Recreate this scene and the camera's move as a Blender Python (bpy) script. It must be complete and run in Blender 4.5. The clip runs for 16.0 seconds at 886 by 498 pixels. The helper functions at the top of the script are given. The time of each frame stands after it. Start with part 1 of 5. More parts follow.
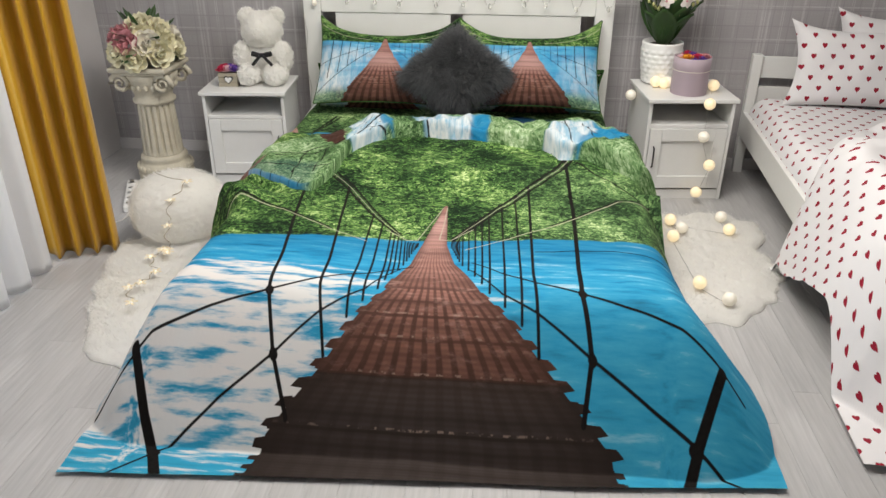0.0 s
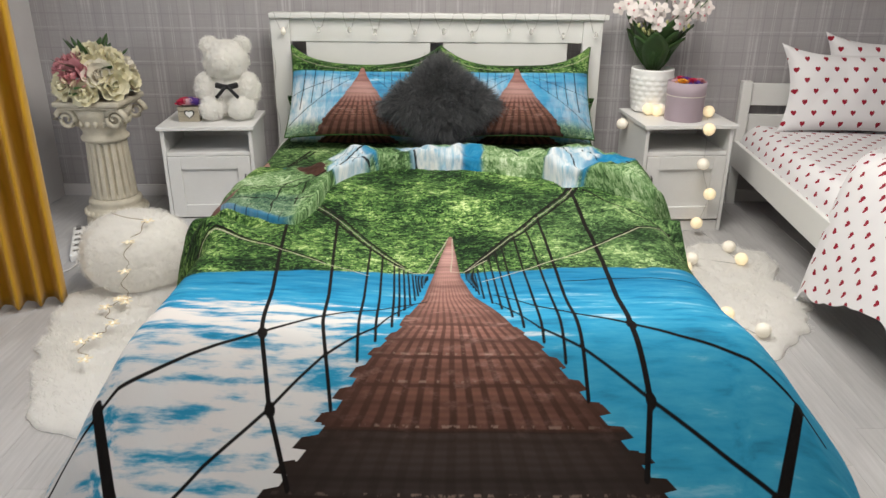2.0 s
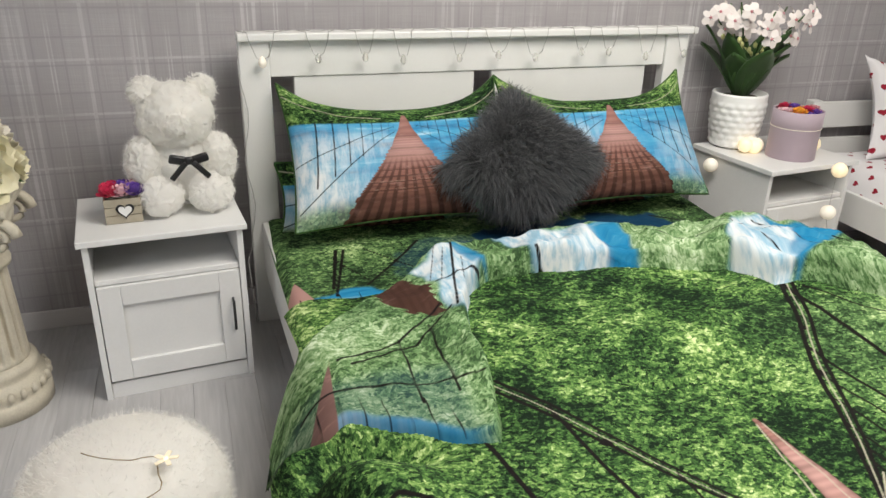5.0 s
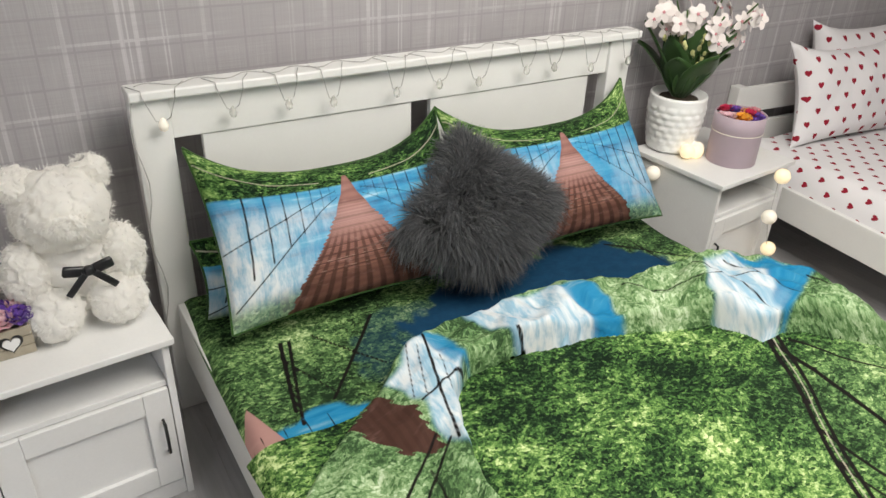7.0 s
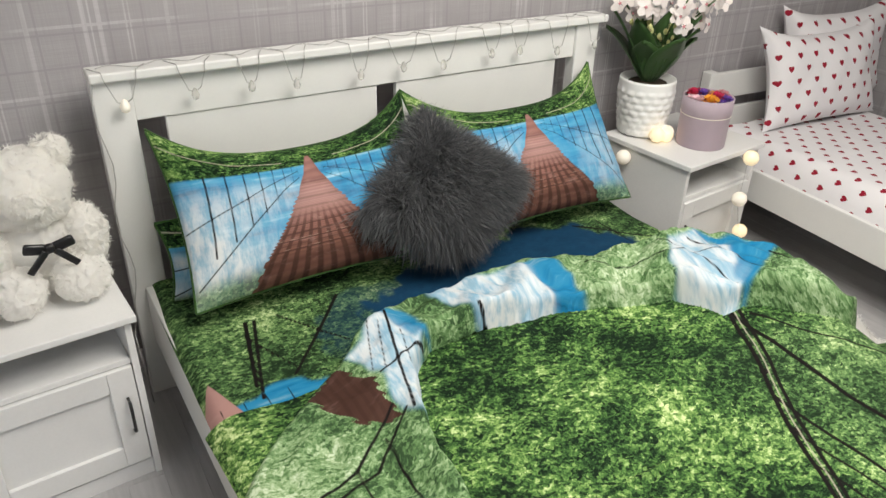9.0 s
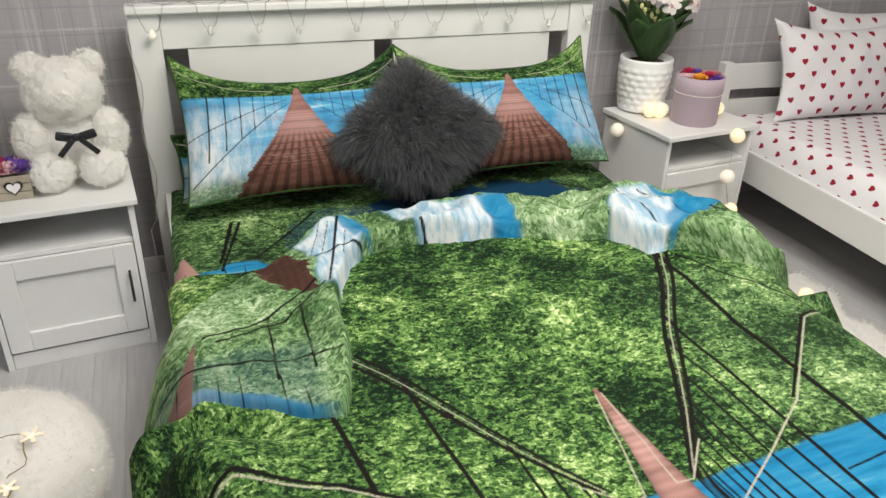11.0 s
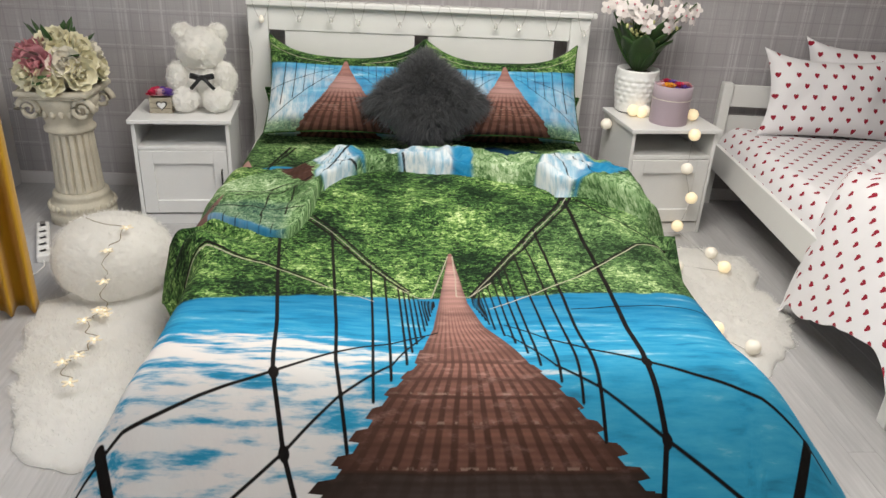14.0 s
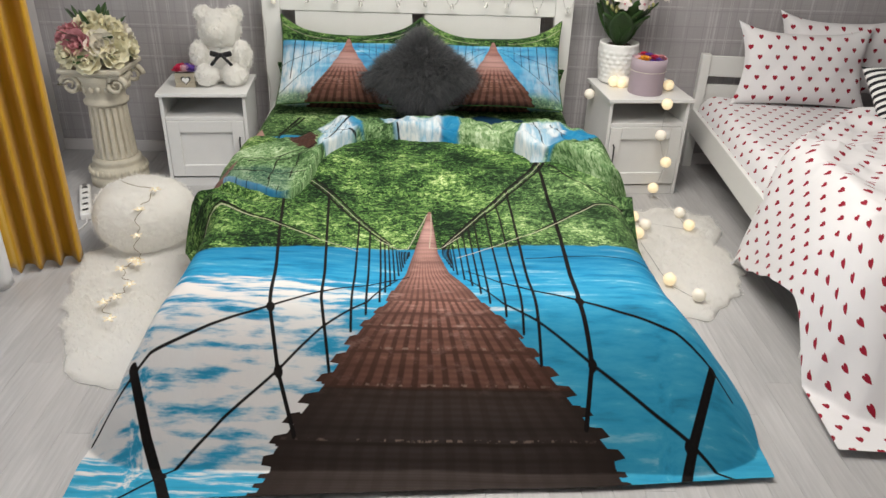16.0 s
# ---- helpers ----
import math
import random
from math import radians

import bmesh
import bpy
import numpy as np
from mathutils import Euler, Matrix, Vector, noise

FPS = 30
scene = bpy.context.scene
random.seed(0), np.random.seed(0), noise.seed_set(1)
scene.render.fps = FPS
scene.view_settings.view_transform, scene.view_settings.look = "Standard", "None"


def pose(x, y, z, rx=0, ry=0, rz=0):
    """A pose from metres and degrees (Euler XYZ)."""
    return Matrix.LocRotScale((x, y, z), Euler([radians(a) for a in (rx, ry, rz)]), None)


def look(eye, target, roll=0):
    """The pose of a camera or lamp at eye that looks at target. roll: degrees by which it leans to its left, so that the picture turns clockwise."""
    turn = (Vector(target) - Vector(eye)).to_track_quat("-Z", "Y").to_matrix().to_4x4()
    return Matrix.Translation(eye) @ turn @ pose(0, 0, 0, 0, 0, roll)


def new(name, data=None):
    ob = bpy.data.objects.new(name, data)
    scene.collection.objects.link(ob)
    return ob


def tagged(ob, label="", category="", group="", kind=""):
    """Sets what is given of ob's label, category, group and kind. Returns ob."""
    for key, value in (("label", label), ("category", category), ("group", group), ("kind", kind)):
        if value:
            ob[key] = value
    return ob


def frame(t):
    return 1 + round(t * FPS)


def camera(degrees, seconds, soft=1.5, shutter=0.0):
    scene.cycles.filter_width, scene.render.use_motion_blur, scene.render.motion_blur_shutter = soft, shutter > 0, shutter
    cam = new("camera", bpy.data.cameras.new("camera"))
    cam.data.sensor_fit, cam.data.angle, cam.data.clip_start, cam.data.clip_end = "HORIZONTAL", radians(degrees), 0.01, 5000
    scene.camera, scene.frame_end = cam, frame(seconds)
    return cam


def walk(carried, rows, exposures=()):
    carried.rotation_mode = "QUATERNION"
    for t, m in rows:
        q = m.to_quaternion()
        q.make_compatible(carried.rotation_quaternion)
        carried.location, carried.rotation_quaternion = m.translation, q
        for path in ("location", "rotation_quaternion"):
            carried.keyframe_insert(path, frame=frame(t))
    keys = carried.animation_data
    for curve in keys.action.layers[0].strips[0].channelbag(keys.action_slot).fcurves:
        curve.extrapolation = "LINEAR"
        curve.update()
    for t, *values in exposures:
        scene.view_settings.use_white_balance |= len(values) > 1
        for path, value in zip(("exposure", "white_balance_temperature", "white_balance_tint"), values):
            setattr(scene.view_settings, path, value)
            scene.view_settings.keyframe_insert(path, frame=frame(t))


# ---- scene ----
cam = camera(61.6, 16.0)
PATH = [
    (0, (0.307, -4.248, 1.606), (0.145, -2.471, 0.703), 0.2),
    (0.5, (0.304, -4.238, 1.52), (0.166, -2.401, 0.742), 0.2),
    (1, (0.288, -4.235, 1.451), (0.14, -2.391, 0.691), -0.0),
    (1.5, (0.238, -4.167, 1.407), (0.119, -2.318, 0.653), 0.3),
    (2, (0.061, -3.995, 1.375), (0.047, -2.143, 0.619), 0.4),
    (2.5, (-0.117, -3.833, 1.336), (-0.048, -1.989, 0.564), 0.8),
    (3, (-0.249, -3.565, 1.305), (-0.145, -1.72, 0.54), 1.8),
    (3.5, (-0.371, -3.319, 1.276), (-0.223, -1.474, 0.519), 2.6),
    (4, (-0.65, -3.071, 1.325), (-0.382, -1.253, 0.537), 2.9),
    (4.5, (-0.887, -2.835, 1.348), (-0.459, -1.053, 0.549), 2.4),
    (5, (-1.042, -2.542, 1.367), (-0.434, -0.806, 0.582), 1.6),
    (7.5, (-1.131, -1.945, 1.694), (-0.208, -0.49, 0.679), 2.6),
    (8, (-1.12, -1.968, 1.693), (-0.199, -0.509, 0.68), 2.3),
    (8.5, (-1.097, -2.005, 1.675), (-0.179, -0.536, 0.676), 1.8),
    (9, (-1.068, -2.064, 1.614), (-0.15, -0.582, 0.633), 1.7),
    (9.5, (-1.067, -2.185, 1.581), (-0.168, -0.691, 0.602), 1.7),
    (12, (-0.523, -3.068, 1.444), (-0.094, -1.32, 0.572), 2.0),
    (12.5, (-0.442, -3.29, 1.467), (-0.082, -1.523, 0.603), 2.2),
    (13, (-0.319, -3.488, 1.489), (-0.04, -1.705, 0.627), 3.0),
    (13.5, (-0.195, -3.715, 1.518), (0.012, -1.923, 0.656), 3.5),
    (14, (-0.137, -3.86, 1.537), (0.0, -2.055, 0.686), 3.0),
    (14.5, (-0.099, -3.993, 1.553), (-0.004, -2.185, 0.702), 2.4),
    (15, (-0.028, -4.115, 1.615), (0.039, -2.319, 0.739), 2.2),
    (15.5, (0.034, -4.206, 1.66), (0.089, -2.425, 0.752), 2.1),
    (16, (0.054, -4.248, 1.708), (0.102, -2.486, 0.764), 1.9),
]
walk(cam, [(t, look(eye, target, roll)) for t, eye, target, roll in PATH], [(0.0, -0.53), (3.0, -0.54), (4.5, -0.43), (9.5, -0.44), (12.0, -0.48), (13.5, -0.53), (16.0, -0.53)])

# ---- light ----
world = bpy.data.worlds.new("daylight")
scene.world = world
world.use_nodes = True
wn = world.node_tree.nodes
sky = wn.new("ShaderNodeTexSky")
sky.sky_type, sky.sun_disc = "NISHITA", False
sky.sun_elevation, sky.sun_rotation = radians(40), radians(-90)
world.node_tree.links.new(sky.outputs[0], wn["Background"].inputs[0])
wn["Background"].inputs[1].default_value = 0.12


def area_lamp(name, m, sx, sy, power, color):
    data = bpy.data.lights.new(name, "AREA")
    data.shape, data.size, data.size_y, data.energy, data.color = "RECTANGLE", sx, sy, power, color
    ob = new(name, data)
    ob.matrix_world = m
    return ob


area_lamp("window_light", look((-2.27, -2.75, 1.35), (0, -2.2, 0.6)), 2.0, 1.9, 55, (0.93, 0.97, 1.0))
area_lamp("ceiling_light", look((0.25, -1.7, 2.53), (0.25, -1.65, 0)), 1.6, 1.6, 125, (1.0, 0.95, 0.88))

# ---- materials ----


class Mat:
    """A node material with short ways to add and join nodes."""

    def __init__(self, name, rough=0.6, metal=0.0, spec=0.5):
        self.m = bpy.data.materials.new(name)
        self.m.use_nodes = True
        self.t = self.m.node_tree
        self.b = self.t.nodes["Principled BSDF"]
        self.b.inputs["Roughness"].default_value = rough
        self.b.inputs["Metallic"].default_value = metal
        self.b.inputs["Specular IOR Level"].default_value = spec

    def node(self, kind, **kw):
        n = self.t.nodes.new(kind)
        for k, v in kw.items():
            setattr(n, k, v)
        return n

    def put(self, sock, v):
        if isinstance(v, bpy.types.NodeSocket):
            self.t.links.new(v, sock)
        elif isinstance(v, (tuple, list)) and len(v) == 3 and sock.type == "RGBA":
            sock.default_value = (*v, 1)
        else:
            sock.default_value = v

    def math(self, op, a, b=0.0, c=0.0, clamp=False):
        n = self.node("ShaderNodeMath", operation=op, use_clamp=clamp)
        for s, v in zip(n.inputs, (a, b, c)):
            self.put(s, v)
        return n.outputs[0]

    def mix(self, f, a, b, kind="MIX"):
        n = self.node("ShaderNodeMix", data_type="RGBA", blend_type=kind)
        self.put(n.inputs[0], f)
        self.put(n.inputs[6], a)
        self.put(n.inputs[7], b)
        return n.outputs[2]

    def coords(self, kind="Object"):
        return self.node("ShaderNodeTexCoord").outputs[kind]

    def scaled(self, vec, scale, loc=(0, 0, 0), rot=(0, 0, 0)):
        n = self.node("ShaderNodeMapping")
        self.put(n.inputs[0], vec)
        n.inputs[1].default_value, n.inputs[2].default_value, n.inputs[3].default_value = loc, rot, scale
        return n.outputs[0]

    def noise(self, vec, scale, detail=3.0, rough=0.55, out=0, swirl=0.0):
        n = self.node("ShaderNodeTexNoise")
        self.put(n.inputs["Vector"], vec)
        n.inputs["Scale"].default_value, n.inputs["Detail"].default_value, n.inputs["Roughness"].default_value = scale, detail, rough
        n.inputs["Distortion"].default_value = swirl
        return n.outputs[out]

    def ramp(self, f, stops):
        n = self.node("ShaderNodeValToRGB")
        e = n.color_ramp.elements
        while len(e) < len(stops):
            e.new(0.5)
        for el, (p, c) in zip(e, stops):
            el.position, el.color = p, (*c, 1)
        self.put(n.inputs[0], f)
        return n.outputs[0]

    def step(self, v, a, b):
        """0 below a, 1 above b."""
        n = self.node("ShaderNodeMapRange", interpolation_type="SMOOTHSTEP")
        self.put(n.inputs[0], v)
        n.inputs[1].default_value, n.inputs[2].default_value = a, b
        return n.outputs[0]

    def attr(self, name):
        return self.node("ShaderNodeAttribute", attribute_name=name).outputs["Fac"]

    def bump(self, h, dist=0.002, strength=0.5):
        n = self.node("ShaderNodeBump")
        n.inputs["Strength"].default_value, n.inputs["Distance"].default_value = strength, dist
        self.put(n.inputs["Height"], h)
        self.t.links.new(n.outputs[0], self.b.inputs["Normal"])

    def color(self, c):
        self.put(self.b.inputs["Base Color"], c)
        return self


def painted(name, col, rough=0.45, vary=0.06, scale=9.0, relief=0.0006):
    m = Mat(name, rough)
    v = m.coords()
    f = m.noise(v, scale, 4)
    g = m.noise(v, scale * 14, 3)
    dark = tuple(c * (1 - vary * 2) for c in col)
    m.color(m.mix(m.math("MULTIPLY_ADD", g, 0.4, m.math("MULTIPLY", f, 0.6)), dark, tuple(min(1, c * (1 + vary)) for c in col)))
    m.bump(g, relief, 0.35)
    m.put(m.b.inputs["Roughness"], m.math("MULTIPLY_ADD", f, 0.2, rough - 0.1))
    return m.m


def cloth(name, col, vary=0.1, weave=900.0, rough=0.85, second=None):
    m = Mat(name, rough, spec=0.2)
    v = m.coords()
    f = m.noise(v, 6, 4)
    w = m.noise(m.scaled(v, (1, 1, 1)), weave, 2)
    m.color(m.mix(f, tuple(c * (1 - vary) for c in col), second or tuple(min(1, c * (1 + vary)) for c in col)))
    m.bump(m.math("MULTIPLY_ADD", w, 0.3, f), 0.003, 0.4)
    m.b.inputs["Sheen Weight"].default_value = 0.15
    return m.m


def fur_material(name, root, tip, rough=0.75):
    m = Mat(name, rough, spec=0.25)
    geo = m.node("ShaderNodeNewGeometry")
    v = m.coords()
    f = m.noise(v, 7, 3)
    mixf = m.math("MULTIPLY_ADD", geo.outputs["Random Per Island"], 0.7, m.math("MULTIPLY", f, 0.4))
    m.color(m.mix(mixf, root, tip))
    thin = m.node("ShaderNodeBsdfTranslucent")
    col = m.b.inputs["Base Color"].links[0].from_socket
    m.put(thin.inputs[0], col)
    both = m.node("ShaderNodeMixShader")
    both.inputs[0].default_value = 0.5
    m.t.links.new(m.b.outputs[0], both.inputs[1])
    m.t.links.new(thin.outputs[0], both.inputs[2])
    m.t.links.new(both.outputs[0], m.t.nodes["Material Output"].inputs[0])
    return m.m


def voile(name, col):
    m = Mat(name, 0.8, spec=0.2)
    c = m.mix(m.noise(m.coords(), 8, 3), tuple(k * 0.94 for k in col), col)
    m.color(c)
    m.bump(m.noise(m.coords(), 600, 2), 0.001, 0.3)
    thin = m.node("ShaderNodeBsdfTranslucent")
    m.put(thin.inputs[0], c)
    both = m.node("ShaderNodeMixShader")
    both.inputs[0].default_value = 0.5
    m.t.links.new(m.b.outputs[0], both.inputs[1])
    m.t.links.new(thin.outputs[0], both.inputs[2])
    m.t.links.new(both.outputs[0], m.t.nodes["Material Output"].inputs[0])
    return m.m


def wallpaper():
    m = Mat("plaid_wallpaper", 0.75, spec=0.25)
    v = m.coords()
    sep = m.node("ShaderNodeSeparateXYZ")
    m.put(sep.inputs[0], v)
    horiz = m.math("ADD", sep.outputs[0], m.math("MULTIPLY", sep.outputs[1], 1.0))
    up = sep.outputs[2]

    def band(c, period, width, shift):
        p = m.math("FRACT", m.math("MULTIPLY_ADD", c, 1 / period, shift))
        d = m.math("ABSOLUTE", m.math("SUBTRACT", p, 0.5))
        return m.math("SUBTRACT", 1.0, m.step(d, width / period * 0.4, width / period * 0.6))

    fine_v = m.noise(m.scaled(v, (420, 420, 6)), 1, 2)
    fine_h = m.noise(m.scaled(v, (6, 6, 420)), 1, 2)
    linen = m.math("MULTIPLY_ADD", fine_h, 0.5, m.math("MULTIPLY", fine_v, 0.5))
    base = m.mix(linen, (0.265, 0.25, 0.256), (0.50, 0.482, 0.49))
    wide = m.math("ADD", band(horiz, 0.36, 0.12, 0.1), band(up, 0.36, 0.11, 0.3), clamp=True)
    base = m.mix(m.math("MULTIPLY", wide, 0.35), base, (0.335, 0.318, 0.325))
    light = m.math("MAXIMUM", band(horiz, 0.18, 0.012, 0.0), m.math("MAXIMUM", band(up, 0.18, 0.008, 0.2), band(horiz, 0.36, 0.009, 0.36)))
    for shift in (0.03, 0.06, 0.31, 0.345):
        light = m.math("MAXIMUM", light, band(horiz, 0.36, 0.0045, shift))
    broken = m.noise(v, 3.5, 3)
    light = m.math("MULTIPLY", light, m.math("MULTIPLY", m.step(broken, 0.3, 0.65), m.math("MULTIPLY_ADD", linen, 1.5, -0.1, clamp=True)))
    base = m.mix(m.math("MULTIPLY", light, 0.55), base, (0.68, 0.66, 0.68))
    dark = m.math("MAXIMUM", band(up, 0.09, 0.006, 0.1), band(horiz, 0.09, 0.006, 0.24))
    dark = m.math("MULTIPLY", dark, m.math("MULTIPLY_ADD", linen, 1.5, -0.2, clamp=True))
    base = m.mix(m.math("MULTIPLY", dark, 0.55), base, (0.24, 0.22, 0.235))
    m.color(base)
    m.bump(linen, 0.0008, 0.4)
    return m.m


def laminate():
    m = Mat("pale_grey_laminate", 0.42)
    v = m.coords()
    rnd = m.node("ShaderNodeObjectInfo").outputs["Random"]
    grain = m.noise(m.scaled(v, (70, 4, 4)), 1, 5, 0.6)
    cloud = m.noise(m.scaled(v, (5, 2.2, 2)), 1, 3)
    f = m.math("MULTIPLY_ADD", grain, 0.55, m.math("MULTIPLY", cloud, 0.45))
    c = m.ramp(f, [(0.25, (0.31, 0.305, 0.31)), (0.5, (0.43, 0.425, 0.428)), (0.75, (0.56, 0.553, 0.555))])
    c = m.mix(m.math("MULTIPLY", rnd, 0.3), c, (0.42, 0.405, 0.40))
    m.color(c)
    m.bump(grain, 0.0006, 0.3)
    m.put(m.b.inputs["Roughness"], m.math("MULTIPLY_ADD", cloud, 0.2, 0.33))
    return m.m


M_WALLPAPER = wallpaper()
M_FLOOR = laminate()
M_WHITE = painted("white_lacquer", (0.74, 0.74, 0.73), 0.38)
M_BEDWHITE = painted("white_stained_wood", (0.745, 0.745, 0.725), 0.42, 0.04)
M_CEIL = painted("ceiling_paint", (0.82, 0.81, 0.79), 0.9)
M_PLAIN = painted("plain_wall_paint", (0.62, 0.60, 0.60), 0.85)
M_MUSTARD = cloth("mustard_curtain_cloth", (0.50, 0.27, 0.018), 0.12, 700)
M_SHEER = voile("white_voile", (0.88, 0.88, 0.89))
M_BLACK = painted("black_metal", (0.02, 0.02, 0.02), 0.35)
M_PLASTER = painted("ivory_plaster", (0.60, 0.55, 0.44), 0.6, 0.25, 14, 0.002)
M_WHITEFUR = fur_material("white_fur", (0.955, 0.94, 0.90), (0.99, 0.98, 0.955))
M_GREYFUR = fur_material("grey_fur", (0.075, 0.078, 0.083), (0.25, 0.256, 0.265))
M_WHITECLOTH = cloth("white_cotton", (0.80, 0.80, 0.81), 0.04)

# ---- building helpers ----


def mesh_object(name, verts, faces, mat, parent=None, label="", smooth=True):
    me = bpy.data.meshes.new(name)
    me.from_pydata(verts, [], faces)
    me.materials.append(mat)
    if smooth:
        me.polygons.foreach_set("use_smooth", [True] * len(me.polygons))
    me.update()
    ob = new(name, me)
    if parent:
        ob.parent = parent
    if label:
        ob["label"] = label
    return ob


def part(name, bm, mat, parent=None, label="", smooth=False):
    me = bpy.data.meshes.new(name)
    bmesh.ops.recalc_face_normals(bm, faces=bm.faces)
    bm.to_mesh(me)
    bm.free()
    for one in (mat if isinstance(mat, (list, tuple)) else [mat]):
        me.materials.append(one)
    if smooth:
        me.polygons.foreach_set("use_smooth", [True] * len(me.polygons))
    ob = new(name, me)
    if parent:
        ob.parent = parent
    if label:
        ob["label"] = label
    return ob


def box(size, at=(0, 0, 0), bevel=0.003, bm=None, rot=None, seg=2):
    """A bevelled box centred at a place, in bm or a new bmesh."""
    b = bmesh.new()
    bmesh.ops.create_cube(b, size=1, matrix=Matrix.Diagonal((*size, 1)))
    if bevel:
        bmesh.ops.bevel(b, geom=b.edges[:], offset=bevel, segments=seg, affect="EDGES", profile=0.5)
    m = Matrix.Translation(at) @ (rot or Matrix())
    bmesh.ops.transform(b, matrix=m, verts=b.verts)
    return join(bm, b)


def join(bm, b):
    if bm is None:
        return b
    me = bpy.data.meshes.new("tmp")
    b.to_mesh(me)
    b.free()
    bm.from_mesh(me)
    bpy.data.meshes.remove(me)
    return bm


def lathe(profile, n=32, at=(0, 0, 0), bm=None, flute=None):
    """A turned form from (radius, height) pairs; flute(angle, i) scales the radius."""
    b = bmesh.new()
    rings = []
    for i, (r, z) in enumerate(profile):
        ring = []
        for k in range(n):
            a = 2 * math.pi * k / n
            q = r * (flute(a, i) if flute else 1)
            ring.append(b.verts.new((at[0] + q * math.cos(a), at[1] + q * math.sin(a), at[2] + z)))
        rings.append(ring)
    for r0, r1 in zip(rings, rings[1:]):
        for k in range(n):
            b.faces.new((r0[k], r0[(k + 1) % n], r1[(k + 1) % n], r1[k]))
    b.faces.new(rings[0][::-1])
    b.faces.new(rings[-1])
    return join(bm, b)


def ball(r, at, bm=None, sub=2, scale=(1, 1, 1)):
    b = bmesh.new()
    bmesh.ops.create_icosphere(b, subdivisions=sub, radius=r, matrix=Matrix.Translation(at) @ Matrix.Diagonal((*scale, 1)))
    return join(bm, b)


def tube(points, r, bm=None, n=6):
    """A round bar along points; r may be one radius or one for each point."""
    b = bmesh.new()
    pts = [Vector(p) for p in points]
    rings = []
    for i, p in enumerate(pts):
        d = (pts[min(i + 1, len(pts) - 1)] - pts[max(i - 1, 0)]).normalized()
        a = d.cross(Vector((0, 0, 1)) if abs(d.z) < 0.9 else Vector((1, 0, 0))).normalized()
        c = d.cross(a)
        q = r[i] if isinstance(r, (list, tuple)) else r
        rings.append([b.verts.new(p + q * (math.cos(2 * math.pi * k / n) * a + math.sin(2 * math.pi * k / n) * c)) for k in range(n)])
    for r0, r1 in zip(rings, rings[1:]):
        for k in range(n):
            b.faces.new((r0[k], r0[(k + 1) % n], r1[(k + 1) % n], r1[k]))
    b.faces.new(rings[0][::-1])
    b.faces.new(rings[-1])
    return join(bm, b)


def grid_object(name, X, Y, Z, mat, parent=None, label="", keep=None, uv=None, fields=None):
    """A cloth sheet from arrays of places, with a print map and named fields on its points."""
    n, k = X.shape
    verts = np.stack([X, Y, Z], -1).reshape(-1, 3)
    idx = np.arange(n * k).reshape(n, k)
    quads = np.stack([idx[:-1, :-1], idx[:-1, 1:], idx[1:, 1:], idx[1:, :-1]], -1).reshape(-1, 4)
    if keep is not None:
        ok = keep.reshape(-1)
        quads = quads[ok[quads].all(1)]
    used = np.unique(quads)
    back = np.full(n * k, -1)
    back[used] = np.arange(len(used))
    quads = back[quads]
    ob = mesh_object(name, verts[used].tolist(), quads.tolist(), mat, parent, label)
    me = ob.data
    if uv is not None:
        lay = me.uv_layers.new(name="UVMap")
        pts = np.stack([uv[0].reshape(-1)[used], uv[1].reshape(-1)[used]], -1)
        lay.data.foreach_set("uv", pts[quads.reshape(-1)].astype(np.float32).reshape(-1))
    for key, arr in (fields or {}).items():
        a = me.attributes.new(key, "FLOAT", "POINT")
        a.data.foreach_set("value", arr.reshape(-1)[used].astype(np.float32))
    return ob


def sp(x, w):
    """A soft ramp: 0 below zero, x above, rounded over w."""
    return w * np.logaddexp(0, x / w)


def empty(name, at=(0, 0, 0)):
    ob = new(name)
    ob.location = at
    return ob


def waves(X, Y, seed, scale, n=7):
    """Smooth uneven relief, about -1 to 1."""
    rng = np.random.default_rng(seed)
    out = 0 * X
    for _ in range(n):
        a, f, p = rng.uniform(0, 2 * math.pi), scale * rng.uniform(0.5, 1.6), rng.uniform(0, 6.3)
        out = out + np.sin(f * (X * math.cos(a) + Y * math.sin(a)) + p + 1.3 * np.sin(0.6 * f * (Y * math.cos(a) - X * math.sin(a)) + 2 * p))
    return out / n * 1.6


